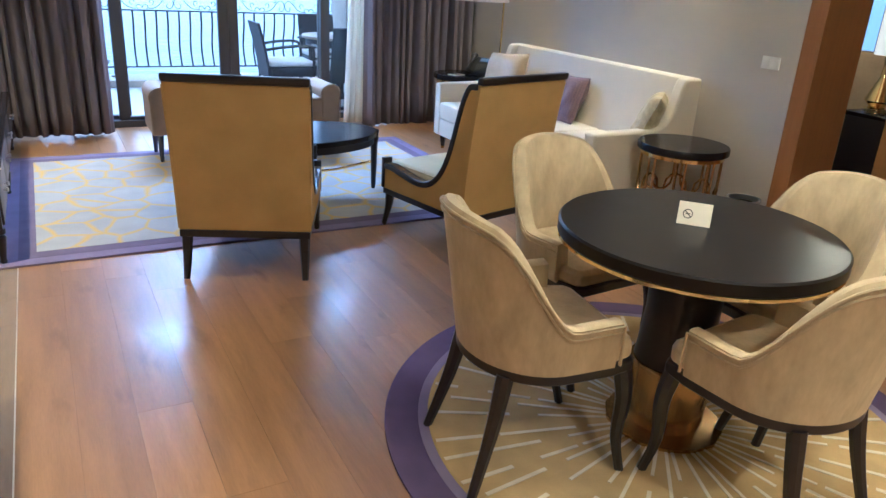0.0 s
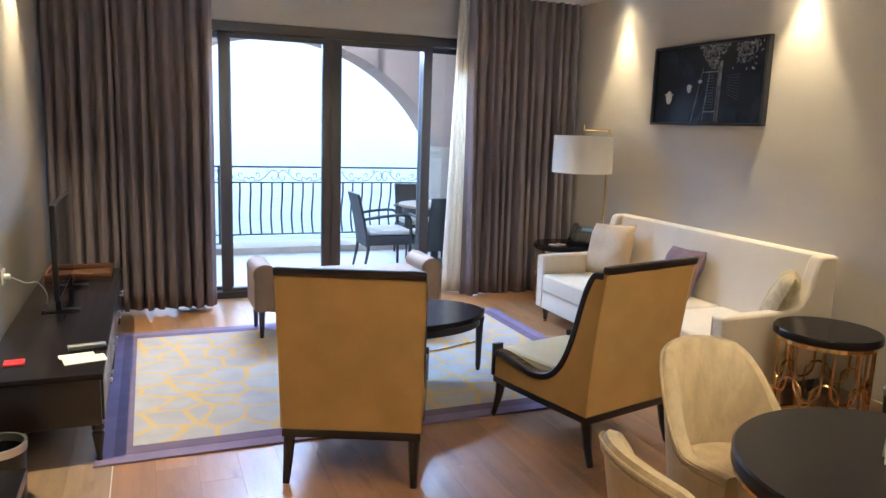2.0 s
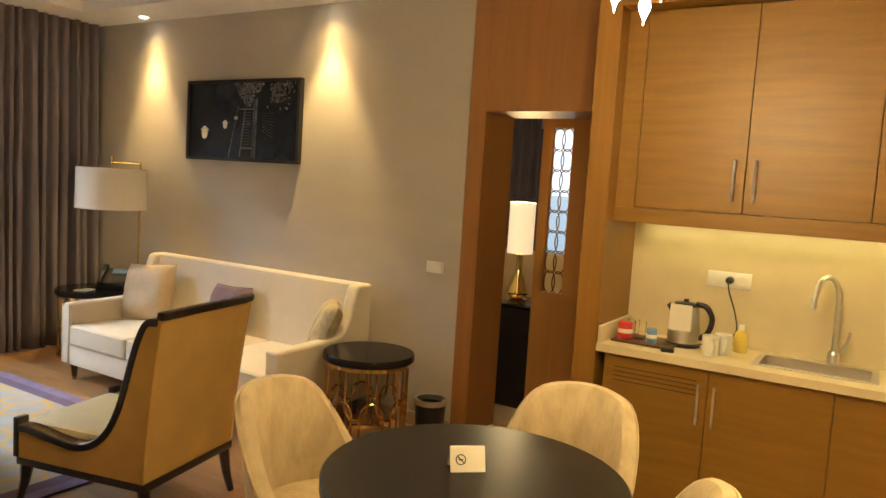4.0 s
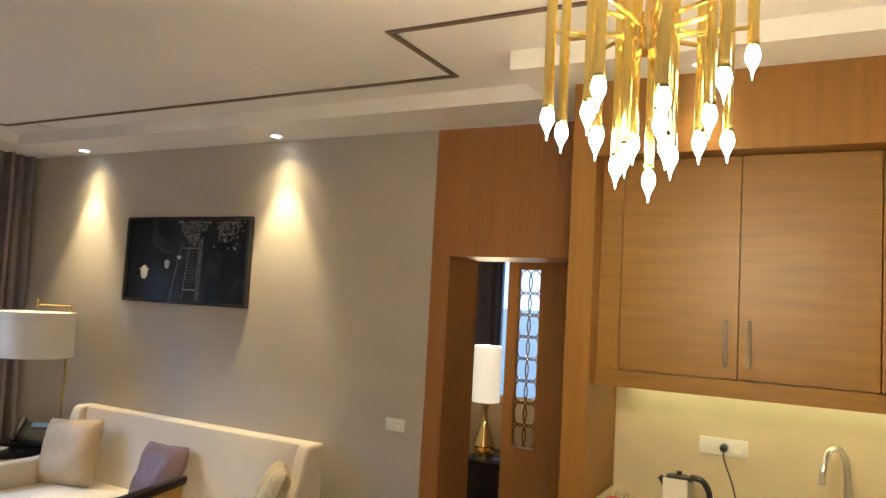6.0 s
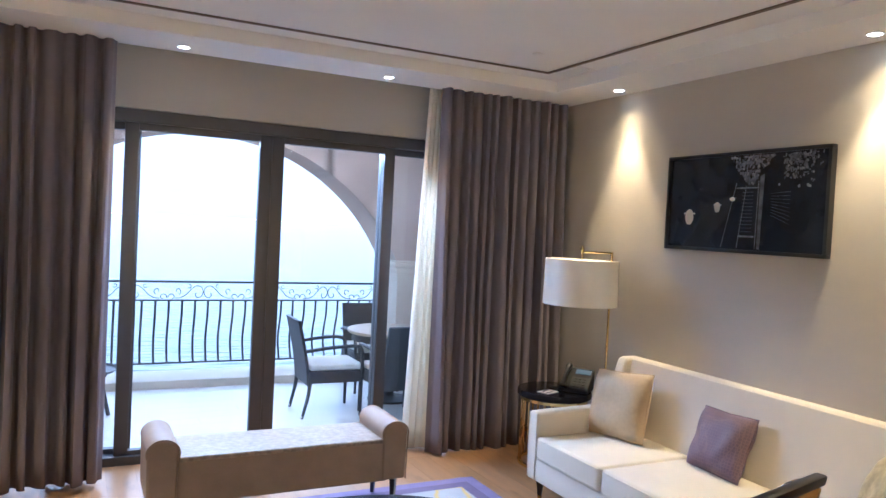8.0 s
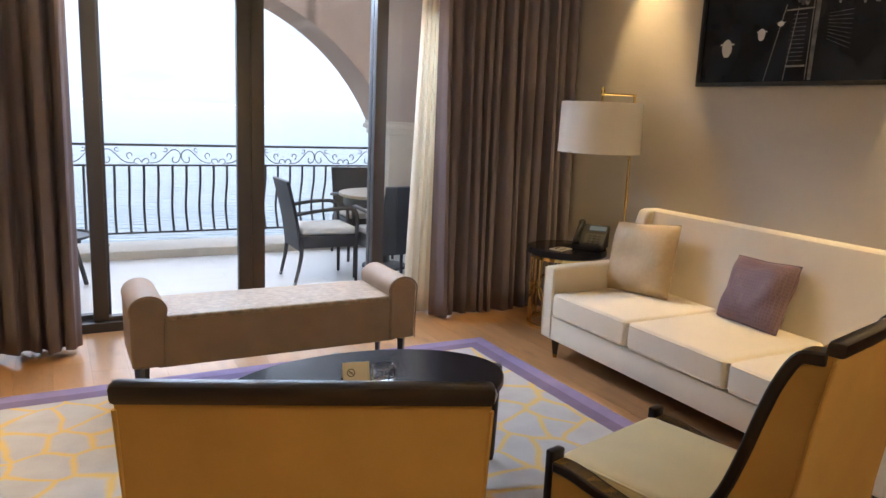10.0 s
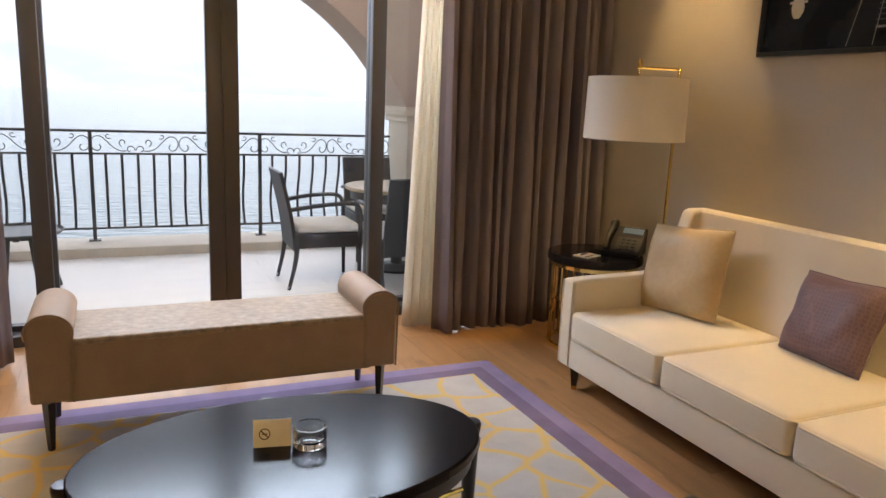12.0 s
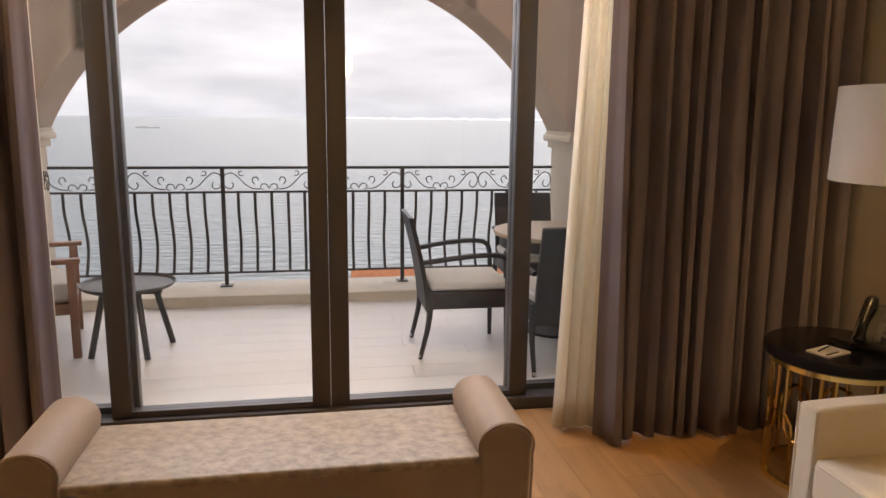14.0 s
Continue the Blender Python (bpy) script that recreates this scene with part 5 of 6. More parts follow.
bm = ring_rect(SKX0 - 0.012, SKX1 + 0.012, SKY0 - 0.012, SKY1 + 0.012, 0.03, 0.9005, 0.905)
part("rim", bm, STEEL, t)
bm = B(SKX0 + 0.012, SKX1 - 0.012, SKY0 + 0.012, SKY1 - 0.012, 0.76, 0.763)
for x0, x1, y0, y1 in ((SKX0 + 0.005, SKX0 + 0.012, SKY0 + 0.005, SKY1 - 0.005), (SKX1 - 0.012, SKX1 - 0.005, SKY0 + 0.005, SKY1 - 0.005), (SKX0 + 0.012, SKX1 - 0.012, SKY0 + 0.005, SKY0 + 0.012), (SKX0 + 0.012, SKX1 - 0.012, SKY1 - 0.012, SKY1 - 0.005)):
    box(bm, x0, x1, y0, y1, 0.76, 0.9)
part("bowl", bm, STEEL, t)
part("drain", L([(0, 0), (0.03, 0), (0.034, 0.003), (0, 0.003)], (3.94, 1.26, 0.7635), seg=20), BLACKPL, t)
t = thing("tap", pose(4.115, 1.20, 0.90), "tall chrome swan-neck kitchen tap with lever", "tap")
part("neck", TB(smooth_line([(0, 0, 0), (0, 0, 0.2), (0, 0.005, 0.33), (-0.04, 0.03, 0.40), (-0.11, 0.07, 0.40), (-0.15, 0.09, 0.33), (-0.155, 0.095, 0.27)], 6), 0.013, 12), STEEL, t)
part("base", L([(0, 0), (0.028, 0), (0.026, 0.05), (0.02, 0.06), (0, 0.06)], seg=20), STEEL, t)
part("lever", TB([(0, -0.03, 0.06), (-0.005, -0.05, 0.10), (-0.01, -0.06, 0.16)], [0.012, 0.009, 0.006], 8), STEEL, t)
t = thing("socket_plate", pose(KB, 1.70, 1.235), "cream double socket plate with a black plug", "socket")
part("plate", B(-0.009, -0.001, -0.105, 0.105, -0.04, 0.04, bevel=0.003), WHITE, t)
part("outlet", L([(0.0, 0), (0.022, 0), (0.024, 0.002), (0, 0.002)], seg=20), PAPER, t, at=pose(-0.009, -0.06, 0, 0, -90, 0))
part("plug", L([(0, 0), (0.02, 0), (0.018, 0.03), (0.008, 0.04), (0, 0.04)], seg=16), BLACKPL, t, at=pose(-0.009, -0.005, 0, 0, -90, 0))
part("cable", TB(smooth_line([(-0.045, -0.005, 0), (-0.05, -0.01, -0.05), (-0.04, -0.05, -0.17), (-0.06, -0.06, -0.26), (-0.10, 0.02, -0.325), (-0.12, 0.16, -0.33)], 5), 0.0035, 6), BLACKPL, t)
t = thing("kettle", pose(3.98, 1.86, 0.90), "black and steel electric kettle with a paper label", "kettle")
part("power_base", L([(0, 0), (0.085, 0), (0.085, 0.015), (0.075, 0.02), (0, 0.02)], seg=32), BLACKPL, t)
part("body", L([(0, 0.02), (0.075, 0.02), (0.078, 0.06), (0.068, 0.17), (0.060, 0.20), (0, 0.2)], seg=32), STEEL, t)
part("lid", L([(0, 0.2), (0.06, 0.2), (0.052, 0.216), (0.012, 0.222), (0.012, 0.235), (0, 0.237)], seg=28), BLACKPL, t)
part("handle", TB(smooth_line([(0.0, -0.05, 0.215), (0, -0.10, 0.205), (0, -0.13, 0.15), (0, -0.115, 0.08), (0, -0.075, 0.045)], 5), 0.014, 10), BLACKPL, t)
part("spout", TB([(0, 0.055, 0.17), (0, 0.085, 0.20)], [0.02, 0.012], 10), BLACKPL, t)
part("paper_label", PR([(-0.082, -0.05), (-0.0805, -0.05), (-0.0805, 0.055), (-0.082, 0.055)], "z", 0.085, 0.215), PAPER, t, "white paper label")
t = thing("refreshment_tray", pose(3.90, 2.04, 0.90, 0, 0, 0), "brown tray holding small drinks and sachets", "tray")
part("base", B(-0.11, 0.13, -0.17, 0.13, 0, 0.012, bevel=0.004), LEATHER, t)
for nm, x, y, r, h, mt in (("red_tin", 3.86, 2.12, 0.036, 0.085, RED), ("glass_tumbler", 3.92, 2.06, 0.030, 0.085, GLASS), ("blue_tin", 3.84, 1.98, 0.026, 0.075, BLUE), ("glass_tumbler", 3.97, 2.11, 0.030, 0.085, GLASS)):
    t = thing(nm, pose(x, y, 0.912), "small " + nm.replace("_", " ") + " on the brown tray", nm.split("_")[1])
    if mt is GLASS:
        part("wall", L([(0, 0), (r * 0.9, 0), (r, h), (r - 0.003, h), (r * 0.85, 0.008), (0, 0.008)], seg=24), mt, t)
    else:
        part("can", L([(0, 0), (r - 0.004, 0), (r, 0.005), (r, h - 0.006), (r - 0.004, h), (0, h)], seg=24), mt, t)
        part("label_bar", L([(r + 0.0006, h * 0.35), (r + 0.0006, h * 0.6), (r, h * 0.6), (r, h * 0.35), (r + 0.0006, h * 0.35)], seg=24), PAPER, t)
single("sachets", B(-0.03, 0.05, -0.03, 0.03, 0, 0.02, bevel=0.004), BLACKPL, "small dark sachets on the worktop", "sachets", pose(3.76, 1.88, 0.90, 0, 0, 20))
for x, y in ((3.84, 1.70), (3.93, 1.66)):
    t = thing("mug", pose(x, y, 0.90, 0, 0, 200), "plain white ceramic mug on the worktop", "mug", "white mugs")
    part("cup", L([(0, 0), (0.034, 0), (0.037, 0.005), (0.04, 0.095), (0.036, 0.095), (0.033, 0.01), (0, 0.01)], seg=28), WHITE, t)
    part("handle", TB(smooth_line([(0.036, 0, 0.08), (0.065, 0, 0.075), (0.068, 0, 0.04), (0.036, 0, 0.02)], 5), 0.006, 8), WHITE, t)
t = thing("soap_bottle", pose(4.04, 1.60, 0.90), "yellow washing-up liquid bottle beside the sink", "bottle")
part("body", L([(0, 0), (0.03, 0), (0.032, 0.01), (0.03, 0.09), (0.016, 0.11), (0, 0.11)], seg=20), YELLOW, t)
part("cap", L([(0, 0.11), (0.013, 0.11), (0.012, 0.135), (0, 0.137)], seg=16), WHITE, t)
t = thing("strip_light", pose(0, 0, 0), "warm light strip under the wall cabinets", "strip light")
part("strip", B(4.10, 4.125, KR + 0.1, KL - 0.08, 1.493, 1.499), STRIPGLOW, t)
lamp("strip_lamp", "AREA", (4.05, (KL + KR) / 2 + 0.05, 1.488), STRIP_W, (1.0, 0.73, 0.20), (0.05, KL - KR - 0.2), aim=(4.05, (KL + KR) / 2 + 0.05, 0))

# ---- the bedroom beyond the portal ----
BX, BYN, BYS = 8.6, 6.4, 0.4
structure("floor_bedroom", B(XE + 0.42, BX, BYS, BYN, -0.12, 0.0), mat("sand bedroom carpet", (0.42, 0.33, 0.23), rough=0.95, var=0.12, bump=0.4), "sand coloured bedroom carpet", "floor")
structure("ceiling_bedroom", B(XE + 0.40, BX, BYS, BYN, 2.80, 3.0), PLASTER, "white bedroom ceiling", "ceiling")
structure("wall_bedroom_south", B(XE + 0.40, BX, BYS - 0.15, BYS, 0, 3.0), WALLPAPER, "beige bedroom wall", "wall")
structure("wall_bedroom_north", B(XE + 0.40, BX + 0.15, BYN, BYN + 0.15, 0, 3.0), WALLPAPER, "beige bedroom wall", "wall")
bm = B(BX, BX + 0.15, BYS - 0.15, 3.6, 0, 3.0)
box(bm, BX, BX + 0.15, 6.0, BYN, 0, 3.0)
box(bm, BX, BX + 0.15, 3.6, 6.0, 2.4, 3.0)
box(bm, BX, BX + 0.15, 3.6, 6.0, 0, 0.1)
structure("wall_bedroom_east", bm, WALLPAPER, "beige bedroom wall with a tall window", "wall")
t = thing("window_3", pose(BX + 0.06, 4.8, 0), "tall bedroom window with dark frame", "window", "", "structure")
for y in (-1.2, -0.03, 1.14):
    part("window_frame", B(-0.03, 0.03, y, y + 0.06, 0.1, 2.4), ALU, t)
for y in (-1.14, 0.03):
    p = part("pane", B(-0.004, 0.004, y, y + 1.11, 0.1, 2.4), PANE, t)
    p.visible_shadow = False
ob = curtain("curtain", 0.0, 0.75, 0.0, 0.02, 2.78, CURTAIN, "grey curtain beside the bedroom window", 7, 0.045, 12)
ob.matrix_basis = pose(BX - 0.15, 4.72, 0, 0, 0, 90)
ob = curtain("curtain", 0.0, 0.5, 0.0, 0.02, 2.78, CURTAIN, "grey curtain beside the bedroom window", 5, 0.045, 14)
ob.matrix_basis = pose(BX - 0.15, 3.45, 0, 0, 0, 90)
# wooden divider with a pierced screen
PXX = 5.02
bm = B(PXX, PXX + 0.05, 3.098, 3.17, 0, 2.8)
box(bm, PXX, PXX + 0.05, 1.2, 2.946, 0, 2.8)
box(bm, PXX, PXX + 0.05, 2.946, 3.098, 0, 0.917)
box(bm, PXX, PXX + 0.05, 2.946, 3.098, 2.074, 2.8)
structure("wall_divider", bm, DIVWOOD_LIT, "reddish wooden divider with a tall pierced opening", "wall panelling")
t = thing("pierced_screen", pose(PXX + 0.025, 3.022, 0), "tall brass screen of linked ovals in the divider", "screen")
for k in range(8):
    z = 0.99 + k * 0.143
    for s in (-1, 1):
        part("oval_ring", TB([(0, s * 0.032 + 0.043 * math.cos(a), z + 0.08 * math.sin(a)) for a in (2 * math.pi * i / 18 for i in range(18))], 0.0045, 6, True), BRASSDK, t)
t = thing("dresser", pose(0, 0, 0), "dark brown bedside dresser", "dresser")
part("body", B(5.10, 5.56, 3.20, 3.50, 0.06, 0.75, bevel=0.005), DARK, t)
part("top", B(5.08, 5.57, 3.18, 3.52, 0.75, 0.775, bevel=0.004), DARKTOP, t)
part("plinth", B(5.12, 5.55, 3.22, 3.49, 0, 0.06), DARK, t)
t = thing("table_lamp", pose(5.30, 3.42, 0.775), "brass table lamp with lit cream drum shade", "table lamp")
part("foot", L([(0, 0), (0.075, 0), (0.075, 0.02), (0.05, 0.03), (0.09, 0.07), (0.07, 0.12), (0.028, 0.22), (0.022, 0.30), (0.03, 0.36), (0.012, 0.37), (0, 0.37)], seg=32), BRASS, t)
part("shade", L([(0.098, 0.37), (0.098, 0.76), (0.094, 0.76), (0.094, 0.37), (0.098, 0.37)], seg=36), BEDSHADE, t, "lit cream shade")
lamp("table_lamp_light", "POINT", (5.30, 3.42, 1.60), BEDLAMP_W, size=0.05)
t = thing("bed", pose(0, 0, 0), "bed with white linen and plum pillows", "bed")
part("base", B(6.15, 8.2, 3.2, 5.0, 0.05, 0.32, bevel=0.01), DARK, t)
part("mattress", B(6.15, 8.2, 3.2, 5.0, 0.32, 0.55, bevel=0.05, seg=3), WHITEFAB, t)
part("duvet", B(6.12, 8.15, 3.15, 5.05, 0.50, 0.64, bevel=0.05, seg=3), WHITEFAB, t)
part("headboard", B(6.05, 6.12, 3.1, 5.1, 0, 1.1, bevel=0.01), PILBEIGE, t)
cushion(pose(6.5, 4.0, 0.63, 0, 20, 180), 0.5, 0.40, PILPURPLE, "plum pillow standing on the bed", 21)
cushion(pose(6.45, 4.5, 0.63, 0, 20, 180), 0.5, 0.40, PILBEIGE, "champagne pillow standing on the bed", 22)

# ---- balcony ----
ZB = -0.03
balcony_floor = structure("balcony_floor", B(-2.6, 5.2, YN + 0.2, 10.07, -0.3, ZB - 0.004), TILEGAP, "pale wood-look tiled balcony floor", "floor")
structure("balcony_kerb", B(-2.6, 5.2, 10.07, 10.62, -0.3, 0.05), KERB, "pale stone kerb under the railing", "kerb", bevel=0.01)
structure("balcony_ceiling", B(-2.6, 5.2, YN + 0.25, 10.75, 2.95, 3.2), RENDERW, "beige rendered balcony ceiling", "ceiling")
AX, AZ, AR, SPRING = 1.845, 0.352, 2.325, 1.36
arch = [(AX + AR * math.cos(a), AZ + AR * math.sin(a)) for a in (math.asin((SPRING - AZ) / AR) + (math.pi - 2 * math.asin((SPRING - AZ) / AR)) * i / 48 for i in range(49))]
YA0, YA1 = 10.03, 10.66
bm = bmesh.new()
for (xa, za), (xb, zb) in zip(arch, arch[1:]):
    prism(bm, [(xa, za), (xb, zb), (xb, 2.95), (xa, 2.95)], "y", YA0, YA1)
xr, xl = arch[0][0], arch[-1][0]
box(bm, xr, 5.2, YA0, YA1, SPRING, 2.95)
box(bm, -2.6, xl, YA0, YA1, SPRING, 2.95)
bmesh.ops.remove_doubles(bm, verts=bm.verts[:], dist=0.0005)
structure("balcony_arch", bm, RENDERW, "beige rendered wall with a wide arch", "arch")
for s, x in ((1, xr), (-1, xl)):
    t = thing("column", pose(x + s * 0.21, (YA0 + YA1) / 2, 0.05), "cream square pillar with a stepped capital", "column", "arch pillars", "structure")
    part("shaft", B(-0.17, 0.17, -0.285, 0.285, 0, SPRING - 0.20), CAPITAL, t)
    part("capital", B(-0.20, 0.20, -0.32, 0.32, SPRING - 0.20, SPRING - 0.14, bevel=0.008), CAPITAL, t)
    part("capital", B(-0.235, 0.235, -0.35, 0.35, SPRING - 0.14, SPRING - 0.08, bevel=0.012), CAPITAL, t)
    part("capital", B(-0.215, 0.215, -0.33, 0.33, SPRING - 0.08, SPRING - 0.052), CAPITAL, t)
structure("wall_balcony_side", B(5.0, 5.2, YN + 0.25, 10.03, -0.3, 2.95), RENDERW, "beige rendered side wall of the balcony", "wall")
structure("wall_balcony_side_far", B(-2.6, -2.4, YN + 0.25, 10.03, -0.3, 2.95), RENDERW, "beige rendered side wall of the balcony", "wall")
bm = B(-2.6, WX0, YN + 0.251, YN + 0.30, -0.3, 2.95)
box(bm, WX1, 5.2, YN + 0.251, YN + 0.30, -0.3, 2.95)
box(bm, WX0, WX1, YN + 0.251, YN + 0.30, WZ, 2.95)
structure("wall_facade", bm, RENDERW, "beige rendered outer face round the balcony doors", "wall")

RY = 10.44
t = thing("railing", pose(0, RY, 0), "dark wrought-iron balcony railing with scrolls and bellied bars", "railing")
RX0, RX1 = xl + 0.02, xr - 0.02
part("top_rail", B(RX0, RX1, -0.028, 0.028, 1.035, 1.058, bevel=0.004), IRON, t)
part("middle_rail", B(RX0, RX1, -0.012, 0.012, 0.835, 0.853), IRON, t)
part("lower_rail", B(RX0, RX1, -0.012, 0.012, 0.155, 0.173), IRON, t)
POSTS = [1.095 + 1.49 * k for k in (-1, 0, 1)]
for x in POSTS:
    part("post", B(x - 0.016, x + 0.016, -0.016, 0.016, 0.058, 1.035), IRON, t)
    part("post_foot", B(x - 0.05, x + 0.05, -0.05, 0.05, 0.05, 0.062, bevel=0.004), IRON, t)
bars = TB([(0, 0.0, 0.17), (0, 0.035, 0.22), (0, 0.085, 0.33), (0, 0.095, 0.42), (0, 0.06, 0.54), (0, 0.01, 0.66), (0, 0.0, 0.74), (0, 0.0, 0.84)], 0.0125, 8)
x = -0.1405
first = None
while x < RX1 - 0.02:
    if min(abs(x - p) for p in POSTS) > 0.045:
        if first is None:
            first = part("baluster", bars, IRON, t, at=pose(x, 0, 0))
        else:
            o = first.copy()
            scene.collection.objects.link(o)
            o.parent = t
            o.matrix_basis = pose(x, 0, 0)
    x += 0.1355


def scroll(cx, cz, s, r0, turn):
    return [(cx + s * r0 * (1 - 0.62 * q / 20) * math.cos(turn + 5.0 * q / 20), 0, cz + r0 * (1 - 0.62 * q / 20) * math.sin(turn + 5.0 * q / 20)) for q in range(21)]


WAVE = [(0.075, 0.868), (0.13, 0.872), (0.19, 0.905), (0.245, 0.965), (0.30, 1.003), (0.350, 0.985), (0.368, 0.935), (0.348, 0.885), (0.31, 0.872), (0.287, 0.900), (0.30, 0.928)]
bays = [RX0] + POSTS + [RX1]
for a, b in zip(bays, bays[1:]):
    n = max(1, round((b - a) / 0.74))
    for k in range(n):
        c = a + (b - a) * (k + 0.5) / n
        f = (b - a) / n / 0.745
        for s in (-1, 1):
            line = smooth_line([(c + s * f * u, 0, z) for u, z in WAVE], 4)
            part("scroll", TB([tuple(p) for p in line], 0.0048, 6), IRON, t)
            part("scroll", TB(scroll(c + s * f * 0.045, 0.880, -s, 0.040, -0.2), 0.0045, 6), IRON, t)
            part("scroll", TB(scroll(c + s * f * 0.105, 0.945, s, 0.036, -1.3), 0.0045, 6), IRON, t)
            part("scroll", TB(scroll(c + s * f * 0.225, 1.003, s, 0.026, -2.4), 0.0045, 6), IRON, t)


# ---- balcony furniture ----
def rattan_chair(m):
    t = thing("balcony_chair", m, "dark woven rattan armchair with a white seat cushion", "chair", "balcony chairs")
    back = smooth_line([(-0.235, 0.30), (-0.25, 0.45), (-0.285, 0.65), (-0.345, 0.90)], 4)
    back = [(p[0], p[1]) for p in back]
    part("backrest", band(bmesh.new(), back, "x", -0.235, 0.235, 0.028), WICKER, t, bevel=0.006)
    part("seat_frame", B(-0.25, 0.25, -0.25, 0.27, 0.32, 0.43, bevel=0.012), WICKER, t)
    part("seat_cushion", B(-0.235, 0.235, -0.235, 0.265, 0.432, 0.49, bevel=0.02, seg=3), WHITEFAB, t, "white seat cushion")
    for s in (-1, 1):
        part("arm", TB(smooth_line([(s * 0.25, -0.285, 0.62), (s * 0.275, -0.05, 0.655), (s * 0.275, 0.16, 0.665), (s * 0.265, 0.235, 0.63), (s * 0.255, 0.25, 0.52), (s * 0.25, 0.25, 0.40)], 4), 0.017, 8), WICKER, t)
        part("front_leg", TB([(s * 0.235, 0.25, 0.40), (s * 0.24, 0.255, 0.0)], [0.02, 0.014], 8), WICKER, t)
        part("rear_leg", TB(smooth_line([(s * 0.235, -0.235, 0.40), (s * 0.24, -0.25, 0.22), (s * 0.235, -0.30, 0.0)], 4), [0.022, 0.021, 0.02, 0.019, 0.018, 0.017, 0.016, 0.015, 0.014], 8), WICKER, t)
        part("foot_cap", L([(0.012, 0), (0.014, 0.03), (0, 0.03)], (s * 0.235, -0.30, 0), seg=10), STEEL, t, "metal foot cap")
    return t


rc = rattan_chair(pose(2.77, 8.79, ZB, 0, 0, -91))
copy_thing(rc, pose(3.31, 8.45, ZB, 0, 0, 2))
copy_thing(rc, pose(3.51, 9.62, ZB, 0, 0, 178))
t = thing("balcony_table", pose(3.52, 9.06, ZB), "round outdoor table with pale slatted top", "table")
part("tabletop", L([(0, 0.70), (0.45, 0.70), (0.455, 0.71), (0.455, 0.725), (0.45, 0.73), (0, 0.73)], seg=56), TABLETOPW, t)
part("collar", L([(0.30, 0.60), (0.41, 0.62), (0.41, 0.699), (0.30, 0.699), (0.30, 0.6)], seg=48), WICKER, t)
part("pedestal", L([(0, 0), (0.22, 0), (0.22, 0.02), (0.05, 0.05), (0.045, 0.60), (0.30, 0.66), (0, 0.66)], seg=28), WICKER, t)
t = thing("tray_table", pose(0.652, 9.02, ZB), "round dark tray table on splayed legs", "side table")
part("tray", L([(0, 0.425), (0.27, 0.425), (0.292, 0.448), (0.286, 0.452), (0.268, 0.435), (0, 0.435)], seg=48), IRON, t)
part("cross_bar", B(-0.2, 0.2, -0.02, 0.02, 0.37, 0.395), IRON, t)
part("cross_bar", B(-0.02, 0.02, -0.2, 0.2, 0.395, 0.4245), IRON, t)
for a in (28, 122, 216, 302):
    c, s = math.cos(radians(a)), math.sin(radians(a))
    part("leg", TB([(0.16 * c, 0.16 * s, 0.41), (0.26 * c, 0.26 * s, 0.0)], 0.02, 6), IRON, t)
t = thing("balcony_lounge_chair", pose(-0.03, 9.16, ZB, 0, 0, -75), "reddish wooden outdoor armchair with white cushion", "armchair")
part("seat_cushion", B(-0.28, 0.28, -0.28, 0.30, 0.34, 0.46, bevel=0.03, seg=3), WHITEFAB, t, "white cushion")
part("back_cushion", B(-0.28, 0.28, -0.40, -0.28, 0.40, 0.85, bevel=0.03, seg=3), WHITEFAB, t, "white cushion")
part("seat_frame", B(-0.31, 0.31, -0.36, 0.32, 0.27, 0.34, bevel=0.006), TEAK, t)
for s in (-1, 1):
    part("arm", B(s * 0.34 - 0.035, s * 0.34 + 0.035, -0.36, 0.36, 0.60, 0.63, bevel=0.006), TEAK, t)
    part("front_leg", B(s * 0.34 - 0.025, s * 0.34 + 0.025, 0.28, 0.33, 0, 0.60, bevel=0.004), TEAK, t)
    part("rear_leg", B(s * 0.34 - 0.025, s * 0.34 + 0.025, -0.36, -0.31, 0, 0.60, bevel=0.004), TEAK, t)

# ---- sea and distance ----
ZSEA = -14.0
structure("water", B(-3800, 3800, 34, 4200, ZSEA - 1, ZSEA), SEA, "grey-green rippled sea to the horizon", "sea")
structure("ground", B(-300, 300, 11, 34, ZSEA - 2, ZSEA - 0.3), mat("pale shore sand", (0.5, 0.46, 0.38), rough=0.95, var=0.15, scale=0.5), "pale sandy shore below the balcony", "ground")
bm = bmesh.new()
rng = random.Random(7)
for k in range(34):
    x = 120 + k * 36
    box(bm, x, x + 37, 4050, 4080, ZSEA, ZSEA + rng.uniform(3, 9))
# glow stands in for bright haze; lit from behind, the strip would render dark
structure("backdrop", bm, glow_mat("glowing far shore haze", (1.0, 0.98, 0.97), 1.15), "pale glowing line for the haze at the far shore", "far shore")
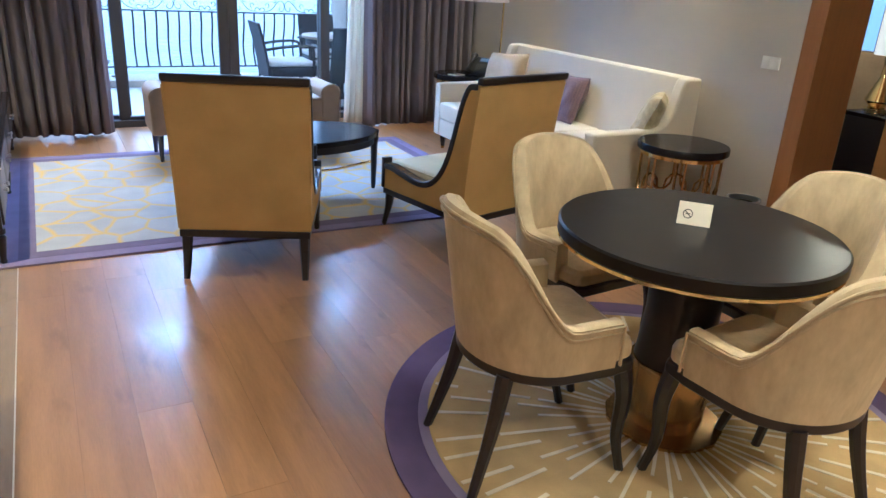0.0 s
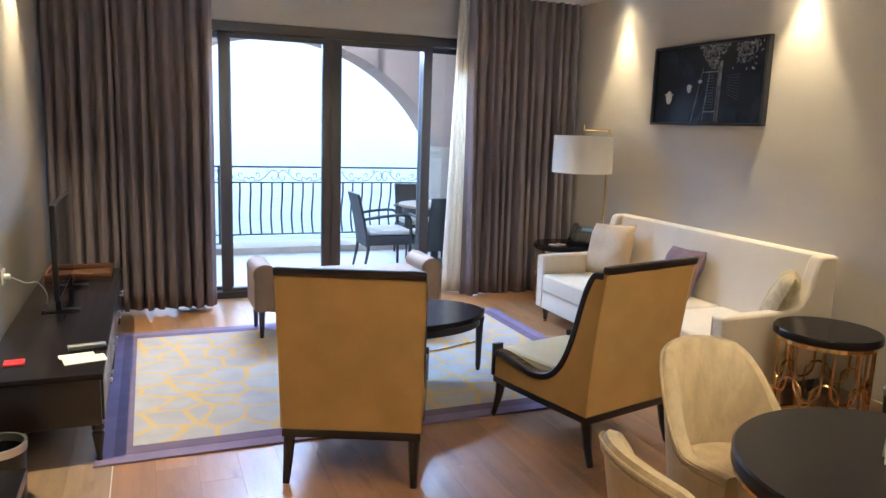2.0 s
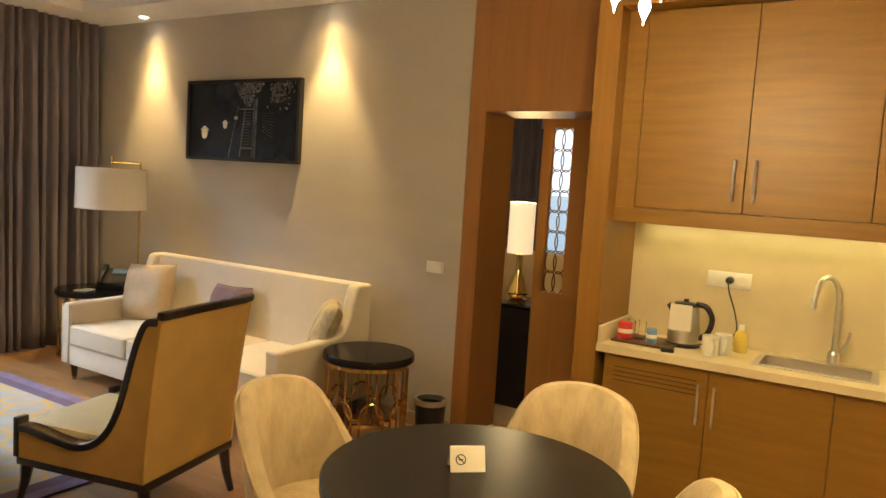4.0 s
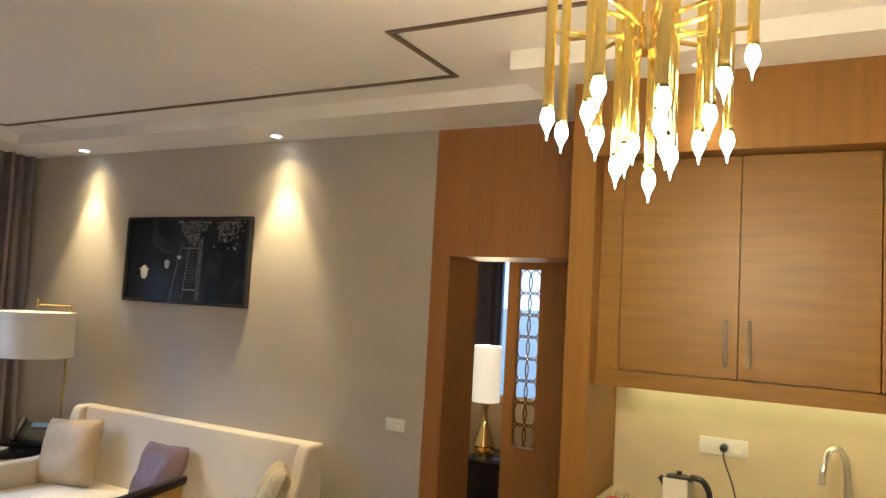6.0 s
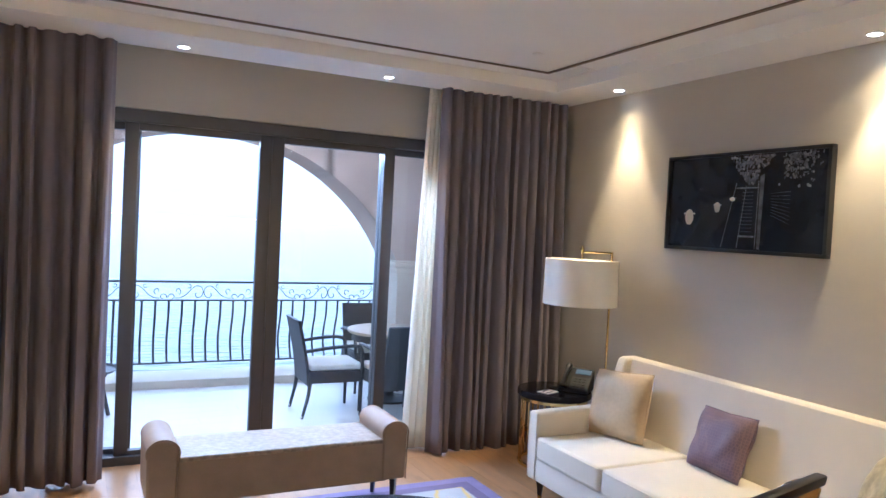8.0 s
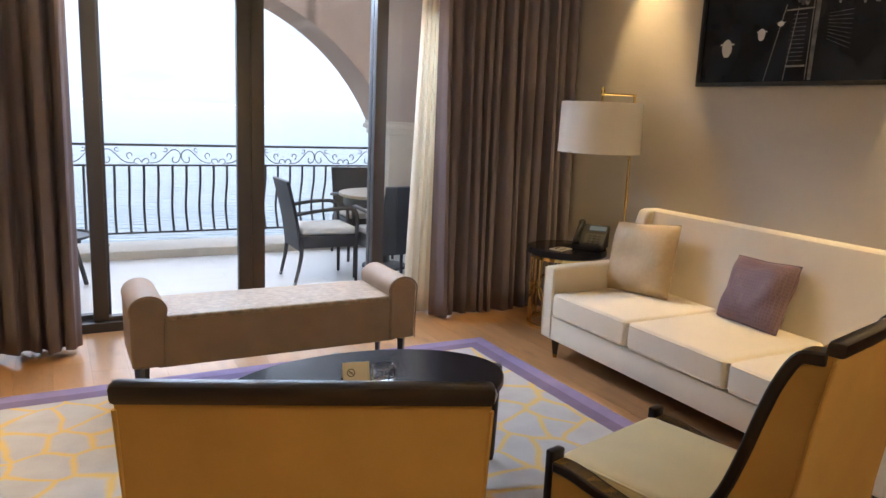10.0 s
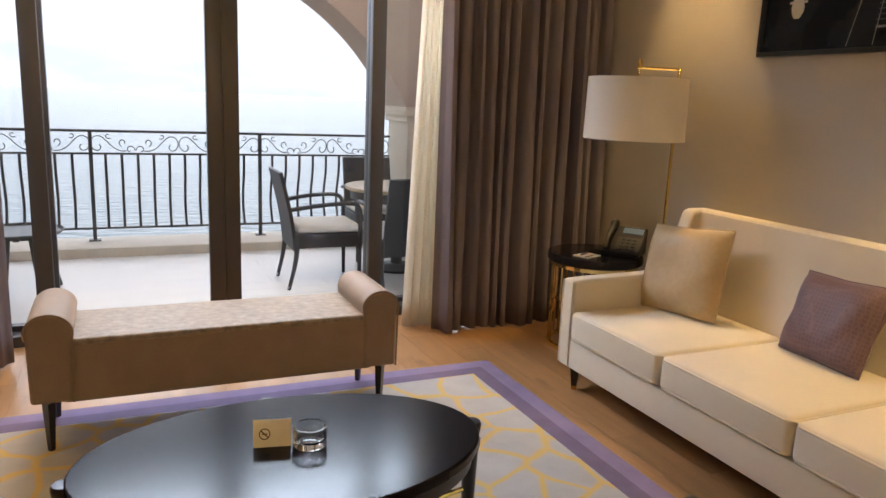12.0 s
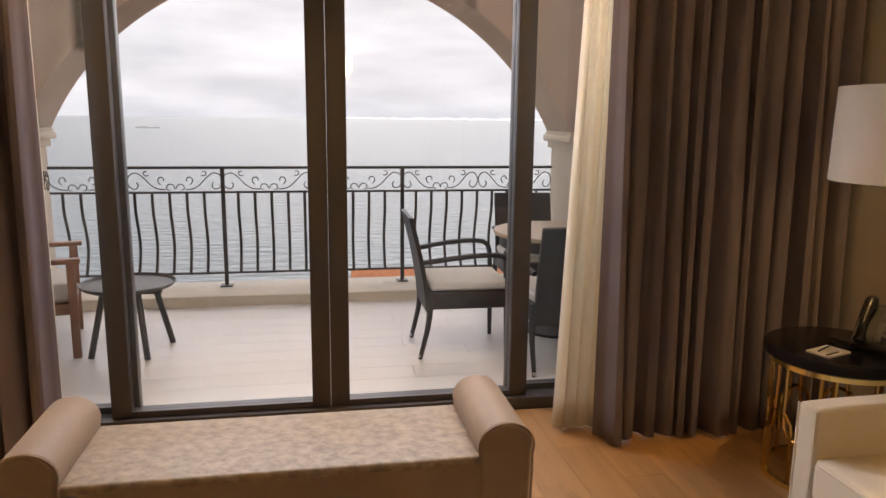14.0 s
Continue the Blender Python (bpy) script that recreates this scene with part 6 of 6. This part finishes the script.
t = thing("boat", pose(-172, 846, ZSEA), "small grey boat far out at sea", "boat")
part("hull", PR([(-12, 0), (11, 0), (14, 0.9), (-13, 0.9)], "y", -2, 2), TILEGAP, t)
part("cabin", B(-8, 1, -1.5, 1.5, 1.2, 2.2), WHITE, t)
t = thing("terrace_roof", pose(0, 0, 0), "low orange tiled roof below the balcony", "roof")
part("roof_slope", PR([(19.4, -1.75), (19.4, -2.0), (14.0, -4.6), (14.0, -4.3)], "x", 2.6, 12.0), ORANGE, t)
part("roof_support", B(3.2, 11.4, 15.5, 19.0, ZSEA - 0.5, -4.0), RENDERW, t)

# ---- floor boards and balcony tiles, piece by piece ----
rng = random.Random(31)
PLW = 0.188
boards = {}


def board(y_from, y_to, material):
    me = finish(B(-PLW / 2 + 0.0005, PLW / 2 - 0.0005, y_from, y_to, -0.004, 0.0), False)
    me.materials.append(material)
    return me


for length in (1.25, 1.6, 1.95):
    for material in (PLANK, GREYPLANK):
        boards[length, material] = board(0.0005, length - 0.0005, material)
x = XW + PLW / 2
while x < XE + 0.42:
    material = GREYPLANK if x < 0.06 else PLANK
    xl_ = min(x, XE + 0.42 - PLW / 2)
    lim_y = YN + 0.02 if x < XE else 3.3
    y0 = YS - rng.uniform(0, 1.4) if x < XE else 2.2
    while y0 < lim_y:
        length = rng.choice((1.25, 1.6, 1.95))
        if y0 + length > lim_y or y0 < YS:
            me = board(max(0.0005, YS - y0), min(length, lim_y - y0) - 0.0005, material)
        else:
            me = boards[length, material]
        o = new("plank", me)
        o.parent = floor
        o.matrix_basis = pose(xl_, y0, 0)
        y0 += length
    x += PLW
TLX, TLY = 1.2, 0.2
bm = B(0.0008, TLX - 0.0008, 0.0008, TLY - 0.0008, -0.004, 0.0)
tile_mesh = finish(bm, False)
tile_mesh.materials.append(TILE)
row = 0
y = YN + 0.25
while y < 10.0:
    x = -1.6 - (row % 3) * 0.4
    while x < 4.6:
        o = new("tile", tile_mesh)
        o.parent = balcony_floor
        o.matrix_basis = pose(x, y, ZB)
        x += TLX
    y += TLY
    row += 1
